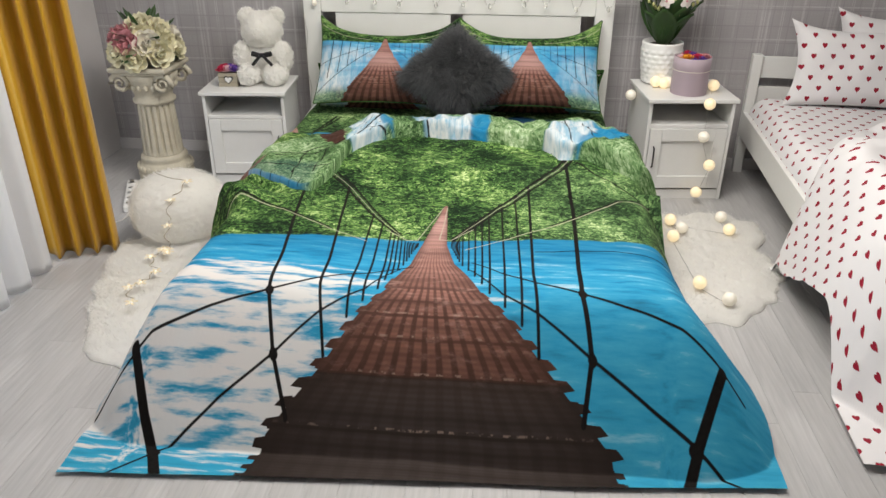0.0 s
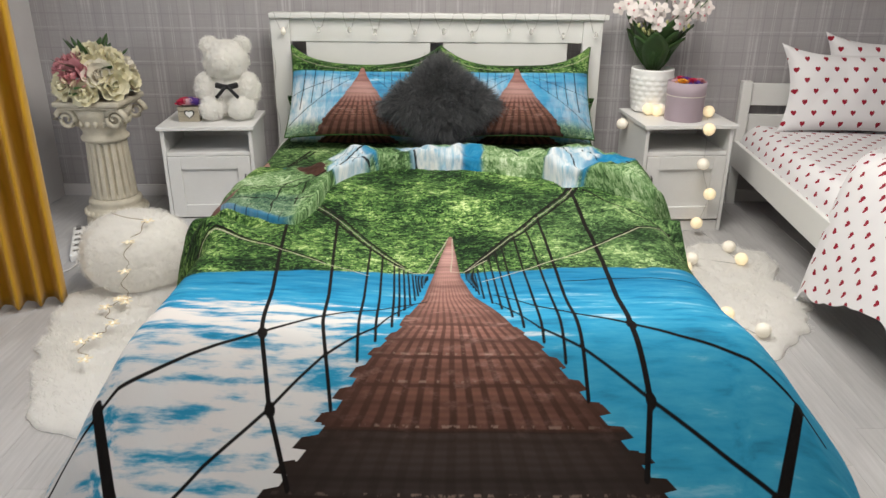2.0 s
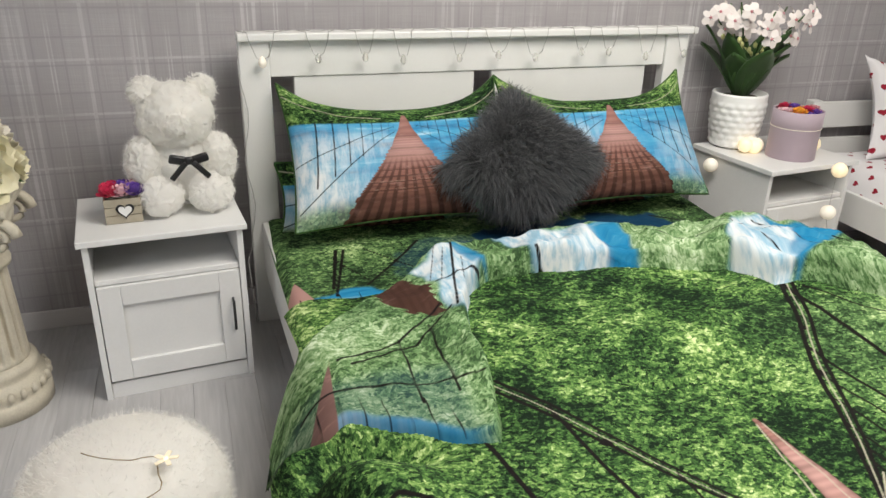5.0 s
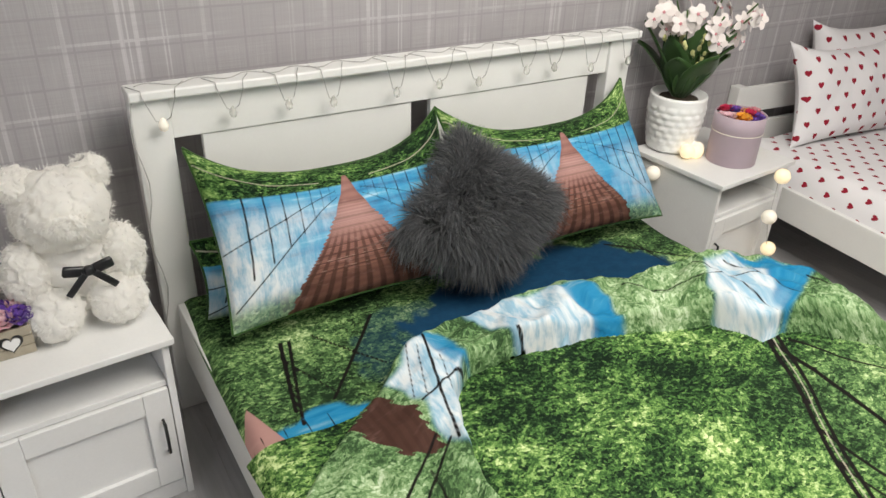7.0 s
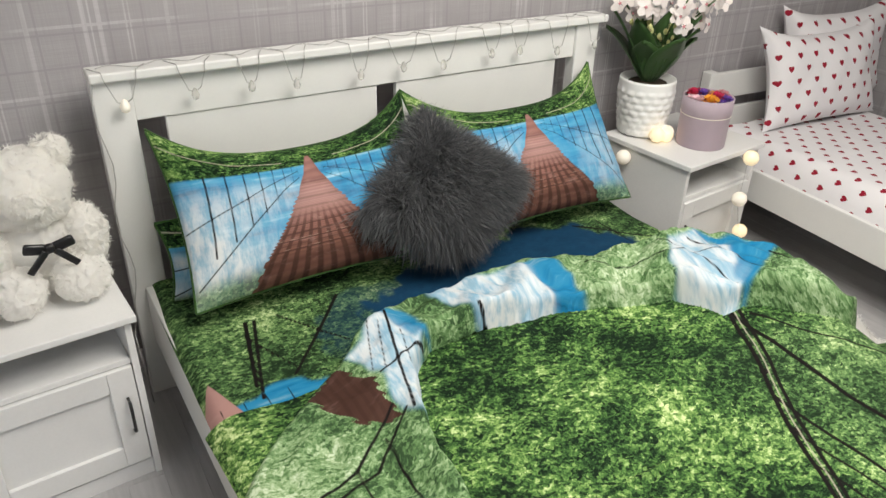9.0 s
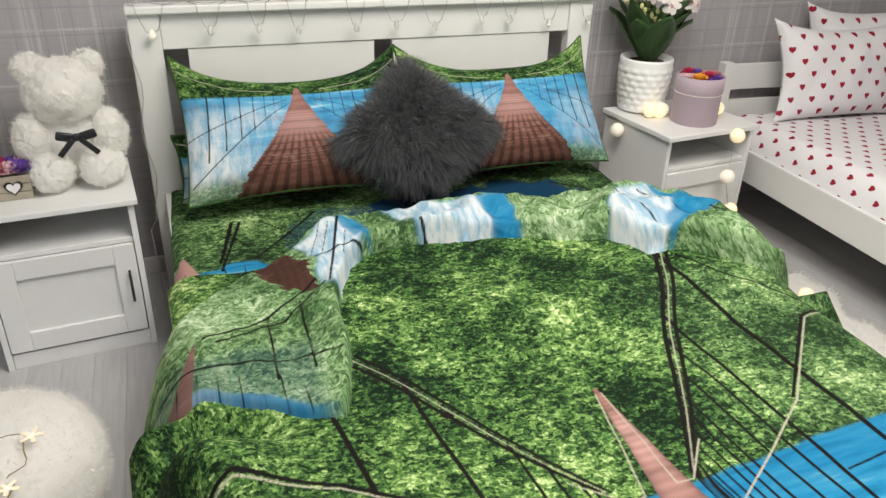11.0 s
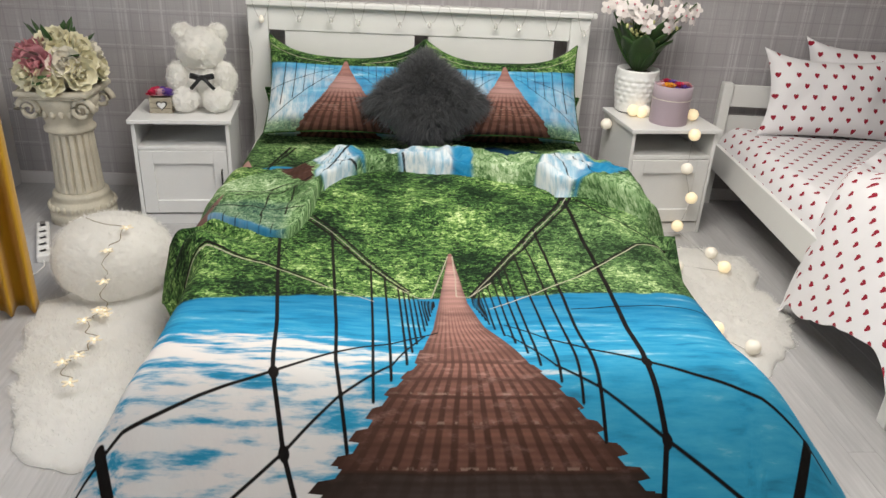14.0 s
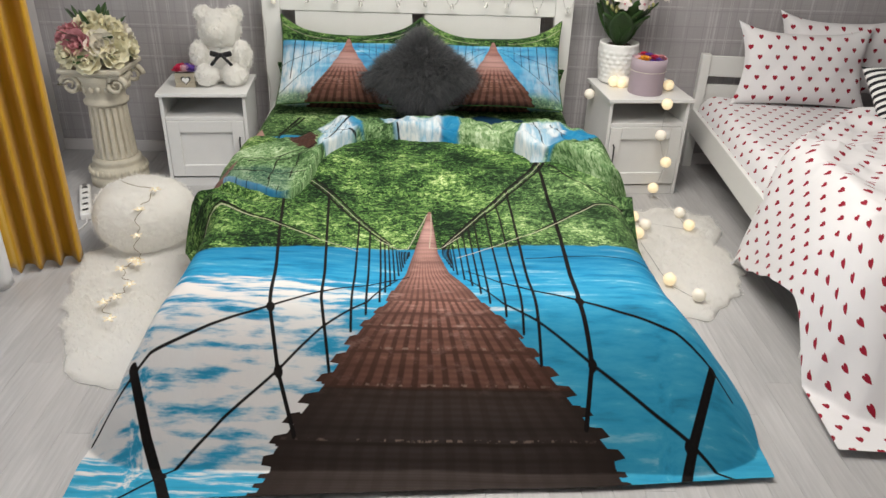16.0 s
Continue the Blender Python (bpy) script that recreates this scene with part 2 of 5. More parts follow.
def strands(name, roots, normals, length, width, mat, parent=None, label="", droop=0.3, wild=0.5, seed=1):
    """Fur: one tapered blade for each root, bent by its own turn and by its weight."""
    rng = np.random.default_rng(seed)
    n = len(roots)
    R, N = np.asarray(roots, float), np.asarray(normals, float)
    L = length * rng.uniform(0.6, 1.25, n)[:, None]
    d = N + wild * rng.normal(size=(n, 3))
    d /= np.linalg.norm(d, axis=1)[:, None]
    side = np.cross(d, rng.normal(size=(n, 3)))
    side /= np.linalg.norm(side, axis=1)[:, None]
    bend = wild * 0.6 * rng.normal(size=(n, 3)) + np.array([0, 0, -droop])
    P = []
    for s, w in ((0, 1), (0.4, 0.9), (0.75, 0.6)):
        c = R + L * (s * d + s * s * 0.6 * bend)
        P += [c - side * width * w / 2, c + side * width * w / 2]
    P.append(R + L * (d + 0.6 * bend))
    V = np.stack(P, 1).reshape(-1, 3)
    b = np.arange(n) * 7
    faces = []
    for q in ((0, 1, 3, 2), (2, 3, 5, 4)):
        faces += np.stack([b + i for i in q], -1).tolist()
    faces += np.stack([b + 4, b + 5, b + 6], -1).tolist()
    if mat is None:
        return V, faces
    return mesh_object(name, V.tolist(), faces, mat, parent, label)


# ---- room ----
WALL_N, WALL_W, WALL_E, WALL_S, TOP = 0.17, -2.2, 2.85, -5.3, 2.55


def wall(name, lo, hi, mat, label):
    size = [b - a for a, b in zip(lo, hi)]
    mid = [(a + b) / 2 for a, b in zip(lo, hi)]
    return tagged(part(name, box(size, mid, 0), mat), label, "wall", "", "structure")


wall("wall_north", (WALL_W - 0.15, WALL_N, 0), (WALL_E + 0.15, WALL_N + 0.15, TOP), M_WALLPAPER, "grey plaid wallpaper on the bedroom wall")
wall("wall_east", (WALL_E, WALL_S, 0), (WALL_E + 0.15, WALL_N, TOP), M_WALLPAPER, "grey plaid wallpaper beside the single bed")
wall("wall_south", (WALL_W - 0.15, WALL_S - 0.15, 0), (WALL_E + 0.15, WALL_S, TOP), M_PLAIN, "plain light grey painted wall")
west = box((0.15, 1.4, TOP), (WALL_W - 0.075, WALL_N - 0.7, TOP / 2), 0)
west = box((0.15, WALL_N - WALL_S - 3.6, TOP), (WALL_W - 0.075, (WALL_N - 3.6 + WALL_S) / 2, TOP / 2), 0, west)
west = box((0.15, 2.2, 0.3), (WALL_W - 0.075, WALL_N - 2.5, 0.15), 0, west)
west = box((0.15, 2.2, 0.2), (WALL_W - 0.075, WALL_N - 2.5, TOP - 0.1), 0, west)
tagged(part("wall_west", west, M_PLAIN), "light grey wall with a wide window opening", "wall", "", "structure")
tagged(part("ceiling", box((WALL_E - WALL_W + 0.3, WALL_N - WALL_S + 0.3, 0.12), ((WALL_E + WALL_W) / 2, (WALL_N + WALL_S) / 2, TOP + 0.06), 0), M_CEIL), "plain white painted ceiling", "ceiling", "", "structure")
win = tagged(empty("window_1", (WALL_W - 0.08, WALL_N - 2.5, 0.3)), "white framed window behind voile curtains", "window", "", "structure")
for dy in (-1.07, 0.0, 1.07):
    part("window_frame", box((0.07, 0.06, 2.05), (0, dy, 1.025), 0.004), M_WHITE, win)
for dz in (0.03, 2.02):
    part("window_frame", box((0.07, 2.08, 0.06), (0, 0, dz), 0.004), M_WHITE, win)
tagged(part("floor", box((WALL_E - WALL_W, WALL_N - WALL_S, 0.1), ((WALL_E + WALL_W) / 2, (WALL_N + WALL_S) / 2, -0.062), 0), painted("dark_joint", (0.40, 0.39, 0.385), 0.8)), "pale grey wood laminate floor", "floor", "", "structure")
tagged(part("baseboard", box((WALL_E - WALL_W, 0.014, 0.07), ((WALL_E + WALL_W) / 2, WALL_N - 0.008, 0.035), 0.003), M_PLAIN), "low light grey skirting board", "baseboard", "", "structure")

# ---- double bed ----
BED_W, HEAD_Z, SLOT_Z = 0.88, 1.05, 0.93


def double_bed():
    bed = tagged(empty("double_bed", (0, 0, 0)), "white wooden double bed with a slatted panel headboard", "bed")
    for s in (-1, 1):
        part("post", box((0.10, 0.05, 1.025), (s * 0.812 - 0.012, 0.025, 0.5125), 0.004), M_BEDWHITE, bed)
        part("side_rail", box((0.026, 1.96, 0.20), (s * 0.806, -0.98, 0.262), 0.004, rot=pose(0, 0, 0, 2.2 if s < 0 else 1.0, 0, -s * 1.1)), M_BEDWHITE, bed)
        part("panel", box((0.652, 0.022, 0.56), (s * 0.360 - 0.010, 0.028, 0.625), 0.003), M_BEDWHITE, bed)
        part("foot_post", box((0.06, 0.05, 0.30), (s * 0.75, -1.98, 0.15), 0.004), M_BEDWHITE, bed)
    part("top_rail", box((1.523, 0.032, 0.12), (-0.012, 0.027, 0.966), 0.003), M_BEDWHITE, bed)
    part("headboard_cap", box((1.75, 0.085, 0.026), (0, 0.022, 1.038), 0.005), M_BEDWHITE, bed)
    part("lower_rail", box((1.523, 0.03, 0.16), (-0.012, 0.027, 0.3), 0.003), M_BEDWHITE, bed)
    part("footboard", box((1.44, 0.03, 0.18), (0, -1.98, 0.21), 0.004), M_BEDWHITE, bed)
    return bed


double_bed()
tagged(part("mattress", box((1.46, 2.0, 0.17), (0.02, -1.03, 0.275), 0.04, seg=4), M_WHITECLOTH, smooth=True), "thick mattress in the white double bed", "mattress")

# ---- printed bedding ----


def smooth(a, b, v):
    t = np.clip((v - a) / (b - a), 0, 1)
    return t * t * (3 - 2 * t)


def line_field(U, V, lines):
    """Distance to the nearest of some lines, less their half widths: below zero on a line."""
    out = np.full(U.shape, 0.05)
    for w0, w1, *pts in lines:
        steps = len(pts) - 1
        for i, ((x0, y0), (x1, y1)) in enumerate(zip(pts, pts[1:])):
            near = (U > min(x0, x1) - 0.06) & (U < max(x0, x1) + 0.06) & (V > min(y0, y1) - 0.06) & (V < max(y0, y1) + 0.06)
            u, v = U[near], V[near]
            dx, dy = x1 - x0, y1 - y0
            t = np.clip(((u - x0) * dx + (v - y0) * dy) / (dx * dx + dy * dy + 1e-9), 0, 1)
            d = np.hypot(u - x0 - t * dx, v - y0 - t * dy)
            w = w0 + (w1 - w0) * (i + t) / steps
            out[near] = np.minimum(out[near], d - w)
    return out


DECK_Y = (-2.75, -2.52, -2.47, -2.38, -2.30, -2.21, -2.06, -1.91, -1.55)
DECK_L = (-0.46, -0.40, -0.345, -0.235, -0.16, -0.065, -0.012, 0.012, 0.062)
DECK_R = (0.72, 0.655, 0.585, 0.465, 0.36, 0.245, 0.142, 0.102, 0.074)


def bridge_lines():
    """The dark ropes of the bridge print, on the spread duvet."""
    out = [
        (0.0054, 0.0060, (-0.56, -1.30), (-0.50, -1.8), (-0.44, -2.23), (-0.40, -2.37), (-0.34, -2.49)),
        (0.0048, 0.0048, (-0.36, -1.40), (-0.31, -1.9), (-0.28, -2.20), (-0.24, -2.37)),
        (0.0074, 0.0074, (0.57, -0.97), (0.575, -1.6), (0.56, -2.20), (0.59, -2.35), (0.57, -2.47)),
        (0.0048, 0.0050, (0.40, -1.32), (0.41, -2.12), (0.43, -2.35)),
        (0.0133, 0.0172, (-0.855, -2.36), (-0.79, -2.50), (-0.73, -2.60), (-0.66, -2.74)),
        (0.0133, 0.0172, (0.985, -2.34), (0.91, -2.49), (0.86, -2.62)),
        (0.0062, 0.0036, (-0.47, -1.26), (-0.41, -1.36), (-0.21, -1.69), (-0.09, -1.84)),
        (0.0052, 0.0030, (-0.44, -1.24), (-0.37, -1.36), (-0.18, -1.69), (-0.07, -1.85)),
        (0.0080, 0.0038, (0.60, -0.93), (0.55, -1.02), (0.34, -1.45), (0.21, -1.69), (0.12, -1.85)),
        (0.0070, 0.0032, (0.625, -0.94), (0.58, -1.04), (0.37, -1.46), (0.23, -1.70), (0.13, -1.85)),
        (0.0039, 0.0023, (-0.98, -2.47), (-0.80, -2.34), (-0.62, -2.28), (-0.44, -2.23), (-0.29, -2.18), (-0.14, -2.14), (0, -2.08)),
        (0.0039, 0.0023, (-0.86, -2.70), (-0.72, -2.57), (-0.56, -2.46), (-0.40, -2.37), (-0.27, -2.28), (-0.13, -2.21), (-0.04, -2.10)),
        (0.0039, 0.0023, (1.06, -2.37), (0.86, -2.28), (0.71, -2.24), (0.56, -2.20), (0.41, -2.16), (0.31, -2.12), (0.2, -2.05)),
        (0.0047, 0.0023, (1.12, -2.62), (0.89, -2.49), (0.74, -2.42), (0.59, -2.35), (0.42, -2.26), (0.31, -2.21), (0.2, -2.10)),
        (0.0023, 0.0023, (0.9, -1.97), (0.7, -1.93), (0.42, -1.96)),
        (0.0047, 0.0031, (0.62, -1.02), (0.78, -1.3), (0.92, -1.5)),
        (0.0048, 0.0034, (-0.9, -1.66), (-0.76, -1.61), (-0.57, -1.68), (-0.35, -1.83)),
        (0.0048, 0.0034, (0.9, -1.42), (0.77, -1.46), (0.48, -1.74)),
    ]
    for knot in ((-0.44, -2.23), (-0.40, -2.37), (0.56, -2.2), (0.59, -2.35), (-0.73, -2.58), (0.89, -2.5), (-0.30, -1.54), (0.45, -1.23), (0.345, -1.45)):
        out.append((0.012, 0.012, knot, (knot[0] + 0.004, knot[1] - 0.004)))
    for k in range(14):
        f = (k + 0.5) / 14
        yb = -2.31 + 0.38 * (1 - (1 - f) ** 1.6)
        w = 0.0042 - 0.0026 * f
        for s, edge in ((-1, DECK_L), (1, DECK_R)):
            xb = float(np.interp(yb, DECK_Y, edge)) + s * (0.03 - 0.02 * f)
            xt = xb - 0.032 * (1 - f)
            yt = max(-1.90, -1.84 + (-0.09 - xt) * 1.5) if s < 0 else max(-1.90, -1.85 + (xt - 0.12) * 1.74)
            out.append((w * 0.8, w, (xt, yt), (xb, yb)))
    return out


def chain_lines():
    """The pale ropes of the bridge print."""
    return [
        (0.0020, 0.0014, (-0.9, -1.67), (-0.76, -1.622), (-0.57, -1.69), (-0.35, -1.84), (-0.19, -1.92)),
        (0.0020, 0.0014, (0.9, -1.43), (0.77, -1.472), (0.48, -1.752), (0.30, -1.87), (0.17, -1.95)),
        (0.0014, 0.0014, (-0.14, -1.80), (-0.05, -1.885), (-0.01, -1.88), (0.02, -1.75), (0.06, -1.57)),
        (0.0015, 0.0009, (-0.455, -1.25), (-0.39, -1.36), (-0.195, -1.69), (-0.08, -1.845)),
        (0.0015, 0.0009, (0.612, -0.935), (0.565, -1.03), (0.355, -1.455), (0.22, -1.695), (0.125, -1.85)),
        (0.0014, 0.0014, (0.19, -1.78), (0.11, -1.87), (0.07, -1.87), (0.075, -1.75), (0.075, -1.57)),
    ]


def duvet_print(X, Y):
    L, R = np.interp(Y, DECK_Y, DECK_L), np.interp(Y, DECK_Y, DECK_R)
    across = (2 * X - L - R) / np.maximum(R - L, 0.01)
    along = np.log(np.maximum(-1.35 - Y, 0.05) / 0.2) * 9.0 + np.maximum(-2.2 - Y, 0) * 34
    board = np.floor(along * 0.62 + 0.25 * np.sign(X - 0.1))
    uneven = 0.5 + 0.5 * np.sin(board * 12.9898 + 3 * np.sign(X - 0.1))
    jag = np.where(((along * 0.62 + 0.25 * np.sign(X - 0.1)) % 1 > 0.5) & (Y < -2.16), (0.012 + 0.055 * smooth(-2.2, -2.6, Y)) * (0.35 + 0.65 * uneven), 0.0)
    deck = np.minimum(np.minimum(X - L, R - X) + jag, -1.55 - Y)
    shore = -1.885 + 0.05 * X - 0.03 * smooth(-0.4, -0.9, X)
    water = smooth(0.006, -0.006, Y - shore + 0.004 * waves(X, Y, 21, 60))
    white = smooth(0.12, -0.45, X) * smooth(-2.06, -2.19, Y) * (1 - 0.75 * smooth(-2.46, -2.66, Y))
    white = white + 0.22 * smooth(0.75, 0.3, X) * smooth(0.12, 0.3, X) * smooth(-2.0, -2.1, Y) * smooth(-2.4, -2.25, Y)
    return dict(water=water, white=white, deck=deck, across=across, along=along, deep=smooth(-1.85, -2.6, Y), shore=smooth(-2.12, -1.92, Y), pale=0.3 * smooth(0.15, 0.7, X) * smooth(-1.0, -1.2, Y),
                rope=line_field(X, Y, bridge_lines()), chain=line_field(X, Y, chain_lines()))


def printed_cotton():
    m = Mat("bridge_print_cotton", 0.8, spec=0.12)
    uv = m.coords("UV")
    big, mid, fine = m.noise(uv, 3.2, 3), m.noise(m.scaled(uv, (1, 1.35, 1)), 24, 6, 0.72, 0, 0.6), m.noise(uv, 130, 3, 0.75, 0, 0.5)
    bent = m.node("ShaderNodeVectorMath", operation="MULTIPLY_ADD")
    m.put(bent.inputs[0], m.noise(uv, 60, 2, out=1))
    bent.inputs[1].default_value = (0.022, 0.022, 0)
    m.put(bent.inputs[2], uv)
    cells = m.node("ShaderNodeTexVoronoi")
    m.put(cells.inputs["Vector"], m.scaled(bent.outputs[0], (1, 1.5, 1)))
    cells.inputs["Scale"].default_value = 95
    sep = m.node("ShaderNodeSeparateColor")
    m.put(sep.inputs[0], cells.outputs["Color"])
    leaf = m.math("ADD", m.math("MULTIPLY_ADD", mid, 0.62, m.math("MULTIPLY", sep.outputs[0], 0.24)), m.math("ADD", m.math("MULTIPLY", fine, 0.56), m.math("MULTIPLY_ADD", big, 0.75, m.math("MULTIPLY_ADD", m.noise(m.scaled(uv, (1, 1.6, 1)), 9, 4, 0.6), 0.32, -0.735))))
    green = m.ramp(leaf, [(0.38, (0.004, 0.012, 0.005)), (0.475, (0.020, 0.055, 0.016)), (0.575, (0.066, 0.150, 0.036)), (0.68, (0.205, 0.335, 0.095)), (0.82, (0.58, 0.68, 0.34))])
    pale = m.ramp(leaf, [(0.34, (0.03, 0.065, 0.025)), (0.48, (0.105, 0.20, 0.075)), (0.64, (0.27, 0.39, 0.20)), (0.82, (0.56, 0.65, 0.46))])
    green = m.mix(m.attr("pale"), green, pale)
    wv = m.noise(m.scaled(uv, (4.5, 30, 1)), 1, 5, 0.6)
    wb = m.noise(m.scaled(uv, (3.0, 11, 1), (3, 1, 0)), 1, 3)
    tone = m.math("MULTIPLY_ADD", wv, 0.9, m.math("MULTIPLY", wb, 0.35))
    blue = m.ramp(tone, [(0.42, (0.006, 0.085, 0.19)), (0.58, (0.015, 0.23, 0.45)), (0.72, (0.05, 0.31, 0.51)), (0.88, (0.40, 0.60, 0.72))])
    blue = m.mix(m.math("MULTIPLY", m.attr("deep"), 0.5), blue, (0.045, 0.34, 0.47))
    blue = m.mix(m.math("MULTIPLY", m.attr("shore"), 0.55), blue, (0.008, 0.12, 0.24))
    wn = m.math("MULTIPLY_ADD", m.attr("white"), 0.29, m.math("MULTIPLY_ADD", wv, 1.3, m.math("MULTIPLY_ADD", wb, 0.5, -0.53)))
    foam = m.mix(m.noise(uv, 4, 2), (0.64, 0.57, 0.54), (0.60, 0.635, 0.64))
    blue = m.mix(m.math("MULTIPLY", m.step(wn, 0.47, 0.70), m.step(m.attr("white"), 0.02, 0.3)), blue, foam)
    blue = m.mix(m.attr("bleach"), blue, m.mix(m.step(m.noise(m.scaled(uv, (30, 9, 1)), 1, 4, 0.7), 0.36, 0.62), (0.30, 0.46, 0.56), (0.72, 0.73, 0.71)))
    base = m.mix(m.attr("water"), green, blue)
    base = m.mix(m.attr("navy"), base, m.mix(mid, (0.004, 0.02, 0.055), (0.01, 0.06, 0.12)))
    stripes = m.step(m.math("SINE", m.math("MULTIPLY", m.attr("across"), 46)), -0.5, 0.7)
    cross = m.math("POWER", m.math("MULTIPLY_ADD", m.math("SINE", m.math("MULTIPLY", m.attr("along"), 2.6)), 0.5, 0.5), 5)
    weave = m.math("MULTIPLY_ADD", m.math("SINE", m.math("MULTIPLY", m.attr("along"), 13.0)), 0.5, 0.5)
    wood = m.ramp(m.math("MULTIPLY", m.attr("along"), 0.04), [(0.10, (0.30, 0.15, 0.13)), (0.20, (0.46, 0.27, 0.245)), (0.32, (0.40, 0.225, 0.20)), (0.52, (0.27, 0.13, 0.105)), (0.76, (0.19, 0.088, 0.064)), (0.865, (0.125, 0.058, 0.043)), (0.872, (0.060, 0.043, 0.037)), (1.0, (0.044, 0.034, 0.031))])
    darker = m.mix(0.72, wood, (0.012, 0.006, 0.004))
    wood = m.mix(m.math("MULTIPLY", m.math("MULTIPLY", m.math("POWER", stripes, 1.6), m.math("MULTIPLY", m.step(m.attr("along"), 7.0, 14.0), m.math("SUBTRACT", 1.0, m.math("MULTIPLY", m.step(m.attr("along"), 21.5, 22.0), 0.6)))), m.math("MULTIPLY_ADD", m.noise(uv, 34, 3), 0.6, 0.55), clamp=True), wood, darker)
    wood = m.mix(m.math("MULTIPLY", cross, 0.45), wood, darker)
    for k, at in enumerate((13.1, 14.9, 16.5, 18.7, 21.7, 26.0)):
        d = m.math("ABSOLUTE", m.math("SUBTRACT", m.attr("along"), at))
        wood = m.mix(m.math("MULTIPLY", m.math("SUBTRACT", 1.0, m.step(d, 0.06, 0.22)), 0.85), wood, darker)
        if k > 1:
            d = m.math("ABSOLUTE", m.math("SUBTRACT", m.attr("along"), at - 0.28))
            worn = m.math("MULTIPLY", m.math("SUBTRACT", 1.0, m.step(d, 0.02, 0.16)), m.step(m.noise(uv, 45, 2), 0.5, 0.62))
            wood = m.mix(m.math("MULTIPLY", worn, 0.6), wood, (0.42, 0.30, 0.24))
    rim = m.math("POWER", m.math("ABSOLUTE", m.attr("across")), 3, clamp=True)
    wood = m.mix(m.math("MULTIPLY", rim, 0.85), wood, darker)
    sheen = m.math("MULTIPLY", m.step(m.noise(m.scaled(uv, (14, 40, 1)), 1, 4, 0.65), 0.5, 0.8), m.math("SUBTRACT", 1.0, m.step(m.attr("along"), 16, 24)))
    wood = m.mix(m.math("MULTIPLY", sheen, 0.55), wood, (0.50, 0.30, 0.26))
    wood = m.mix(m.math("MULTIPLY", weave, 0.3), wood, darker)
    base = m.mix(m.step(m.attr("deck"), -0.0015, 0.0025), base, wood)
    ch = m.math("SUBTRACT", 1.0, m.step(m.attr("chain"), -0.001, 0.0025))
    links = m.math("MULTIPLY", ch, m.step(m.noise(uv, 260, 1), 0.30, 0.45))
    tarred = m.mix(m.noise(uv, 90, 2), (0.002, 0.002, 0.0025), (0.012, 0.009, 0.008))
    base = m.mix(m.math("MULTIPLY", m.attr("has_rope"), m.math("SUBTRACT", 1.0, m.step(m.attr("rope"), -0.0015, 0.002))), base, tarred)
    base = m.mix(m.math("MULTIPLY", m.attr("has_rope"), links), base, (0.40, 0.37, 0.29))
    m.color(base)
    crease = m.noise(uv, 9, 4, 0.6)
    m.bump(m.math("MULTIPLY_ADD", m.noise(uv, 700, 2), 0.05, crease), 0.010, 0.35)
    return m.m


M_PRINT = printed_cotton()

def hollow(Y):
    """Where the duvet sinks between its fold and the foot of the bed."""
    return smooth(-1.08, -1.38, Y) * smooth(-2.26, -1.96, Y)


def duvet_height(X, Y):
    """The lie of the duvet: flat on the bed, falling over both sides and the foot, creased towards the head."""
    left, right, foot = sp(-0.862 + 0.062 * smooth(-1.42, -1.62, Y) - X, 0.026), sp(X - 0.90 + 0.03 * smooth(-1.3, -1.9, Y), 0.03), sp(-2.24 - Y, 0.04)
    corner = np.clip((-1.5 - Y) / 0.7, 0, 1)
    side = (2.9 + 1.5 * smooth(-1.42, -1.62, Y) - 2.7 * smooth(-1.95, -2.45, Y)) * left + (2.6 - 1.35 * corner) * right
    drop = np.hypot(side, 1.35 * foot) * 0.75 + 0.25 * np.maximum(side, 1.35 * foot)
    head = smooth(-1.7, -0.9, Y)
    z = 0.438 - drop + 0.007 * waves(X, Y, 3, 5) + 0.003 * waves(X, Y, 4, 14)
    z = z + head * (0.009 * waves(X, Y, 8, 11) + 0.0035 * waves(X, Y, 9, 30)) + 0.0014 * waves(X, Y, 10, 34) - head * 0.012 * np.abs(waves(X, Y, 17, 12))
    z = z - hollow(Y) * smooth(-0.84, -0.66, X) * (0.026 + 0.016 * np.exp(-(X / 0.28) ** 2))
    near = smooth(-0.55, -0.75, X)
    z = z + near * (0.035 * np.exp(-((Y + 1.50 + 0.2 * (X + 0.8)) / 0.075) ** 2) - 0.055 * np.exp(-((Y + 1.355 + 0.25 * (X + 0.8)) / 0.04) ** 2))
    return np.maximum(z, 0.016 + 0.003 * waves(X, Y, 5, 9))


def poly_field(X, Y, pts):
    """Signed distance to an outline, above zero inside."""
    d = np.full(X.shape, 9.0)
    inside = np.zeros(X.shape, bool)
    for (x0, y0), (x1, y1) in zip(pts, pts[1:] + pts[:1]):
        dx, dy = x1 - x0, y1 - y0
        t = np.clip(((X - x0) * dx + (Y - y0) * dy) / (dx * dx + dy * dy), 0, 1)
        d = np.minimum(d, np.hypot(X - x0 - t * dx, Y - y0 - t * dy))
        if dy:
            inside ^= ((y0 > Y) != (y1 > Y)) & (X < dx * (Y - y0) / dy + x0)
    return np.where(inside, d, -d)


def ones(X, **kw):
    return {k: np.zeros(X.shape) + v for k, v in kw.items()}


def blob(X, Y, x, y, rx, ry, tilt=0.0, soft=0.06):
    c, s = math.cos(tilt), math.sin(tilt)
    u, v = ((X - x) * c + (Y - y) * s) / rx, ((Y - y) * c - (X - x) * s) / ry
    return smooth(1 + soft, 1 - soft, np.hypot(u, v) + 0.16 * waves(X, Y, 31, 25) + 0.09 * waves(X, Y, 32, 70))


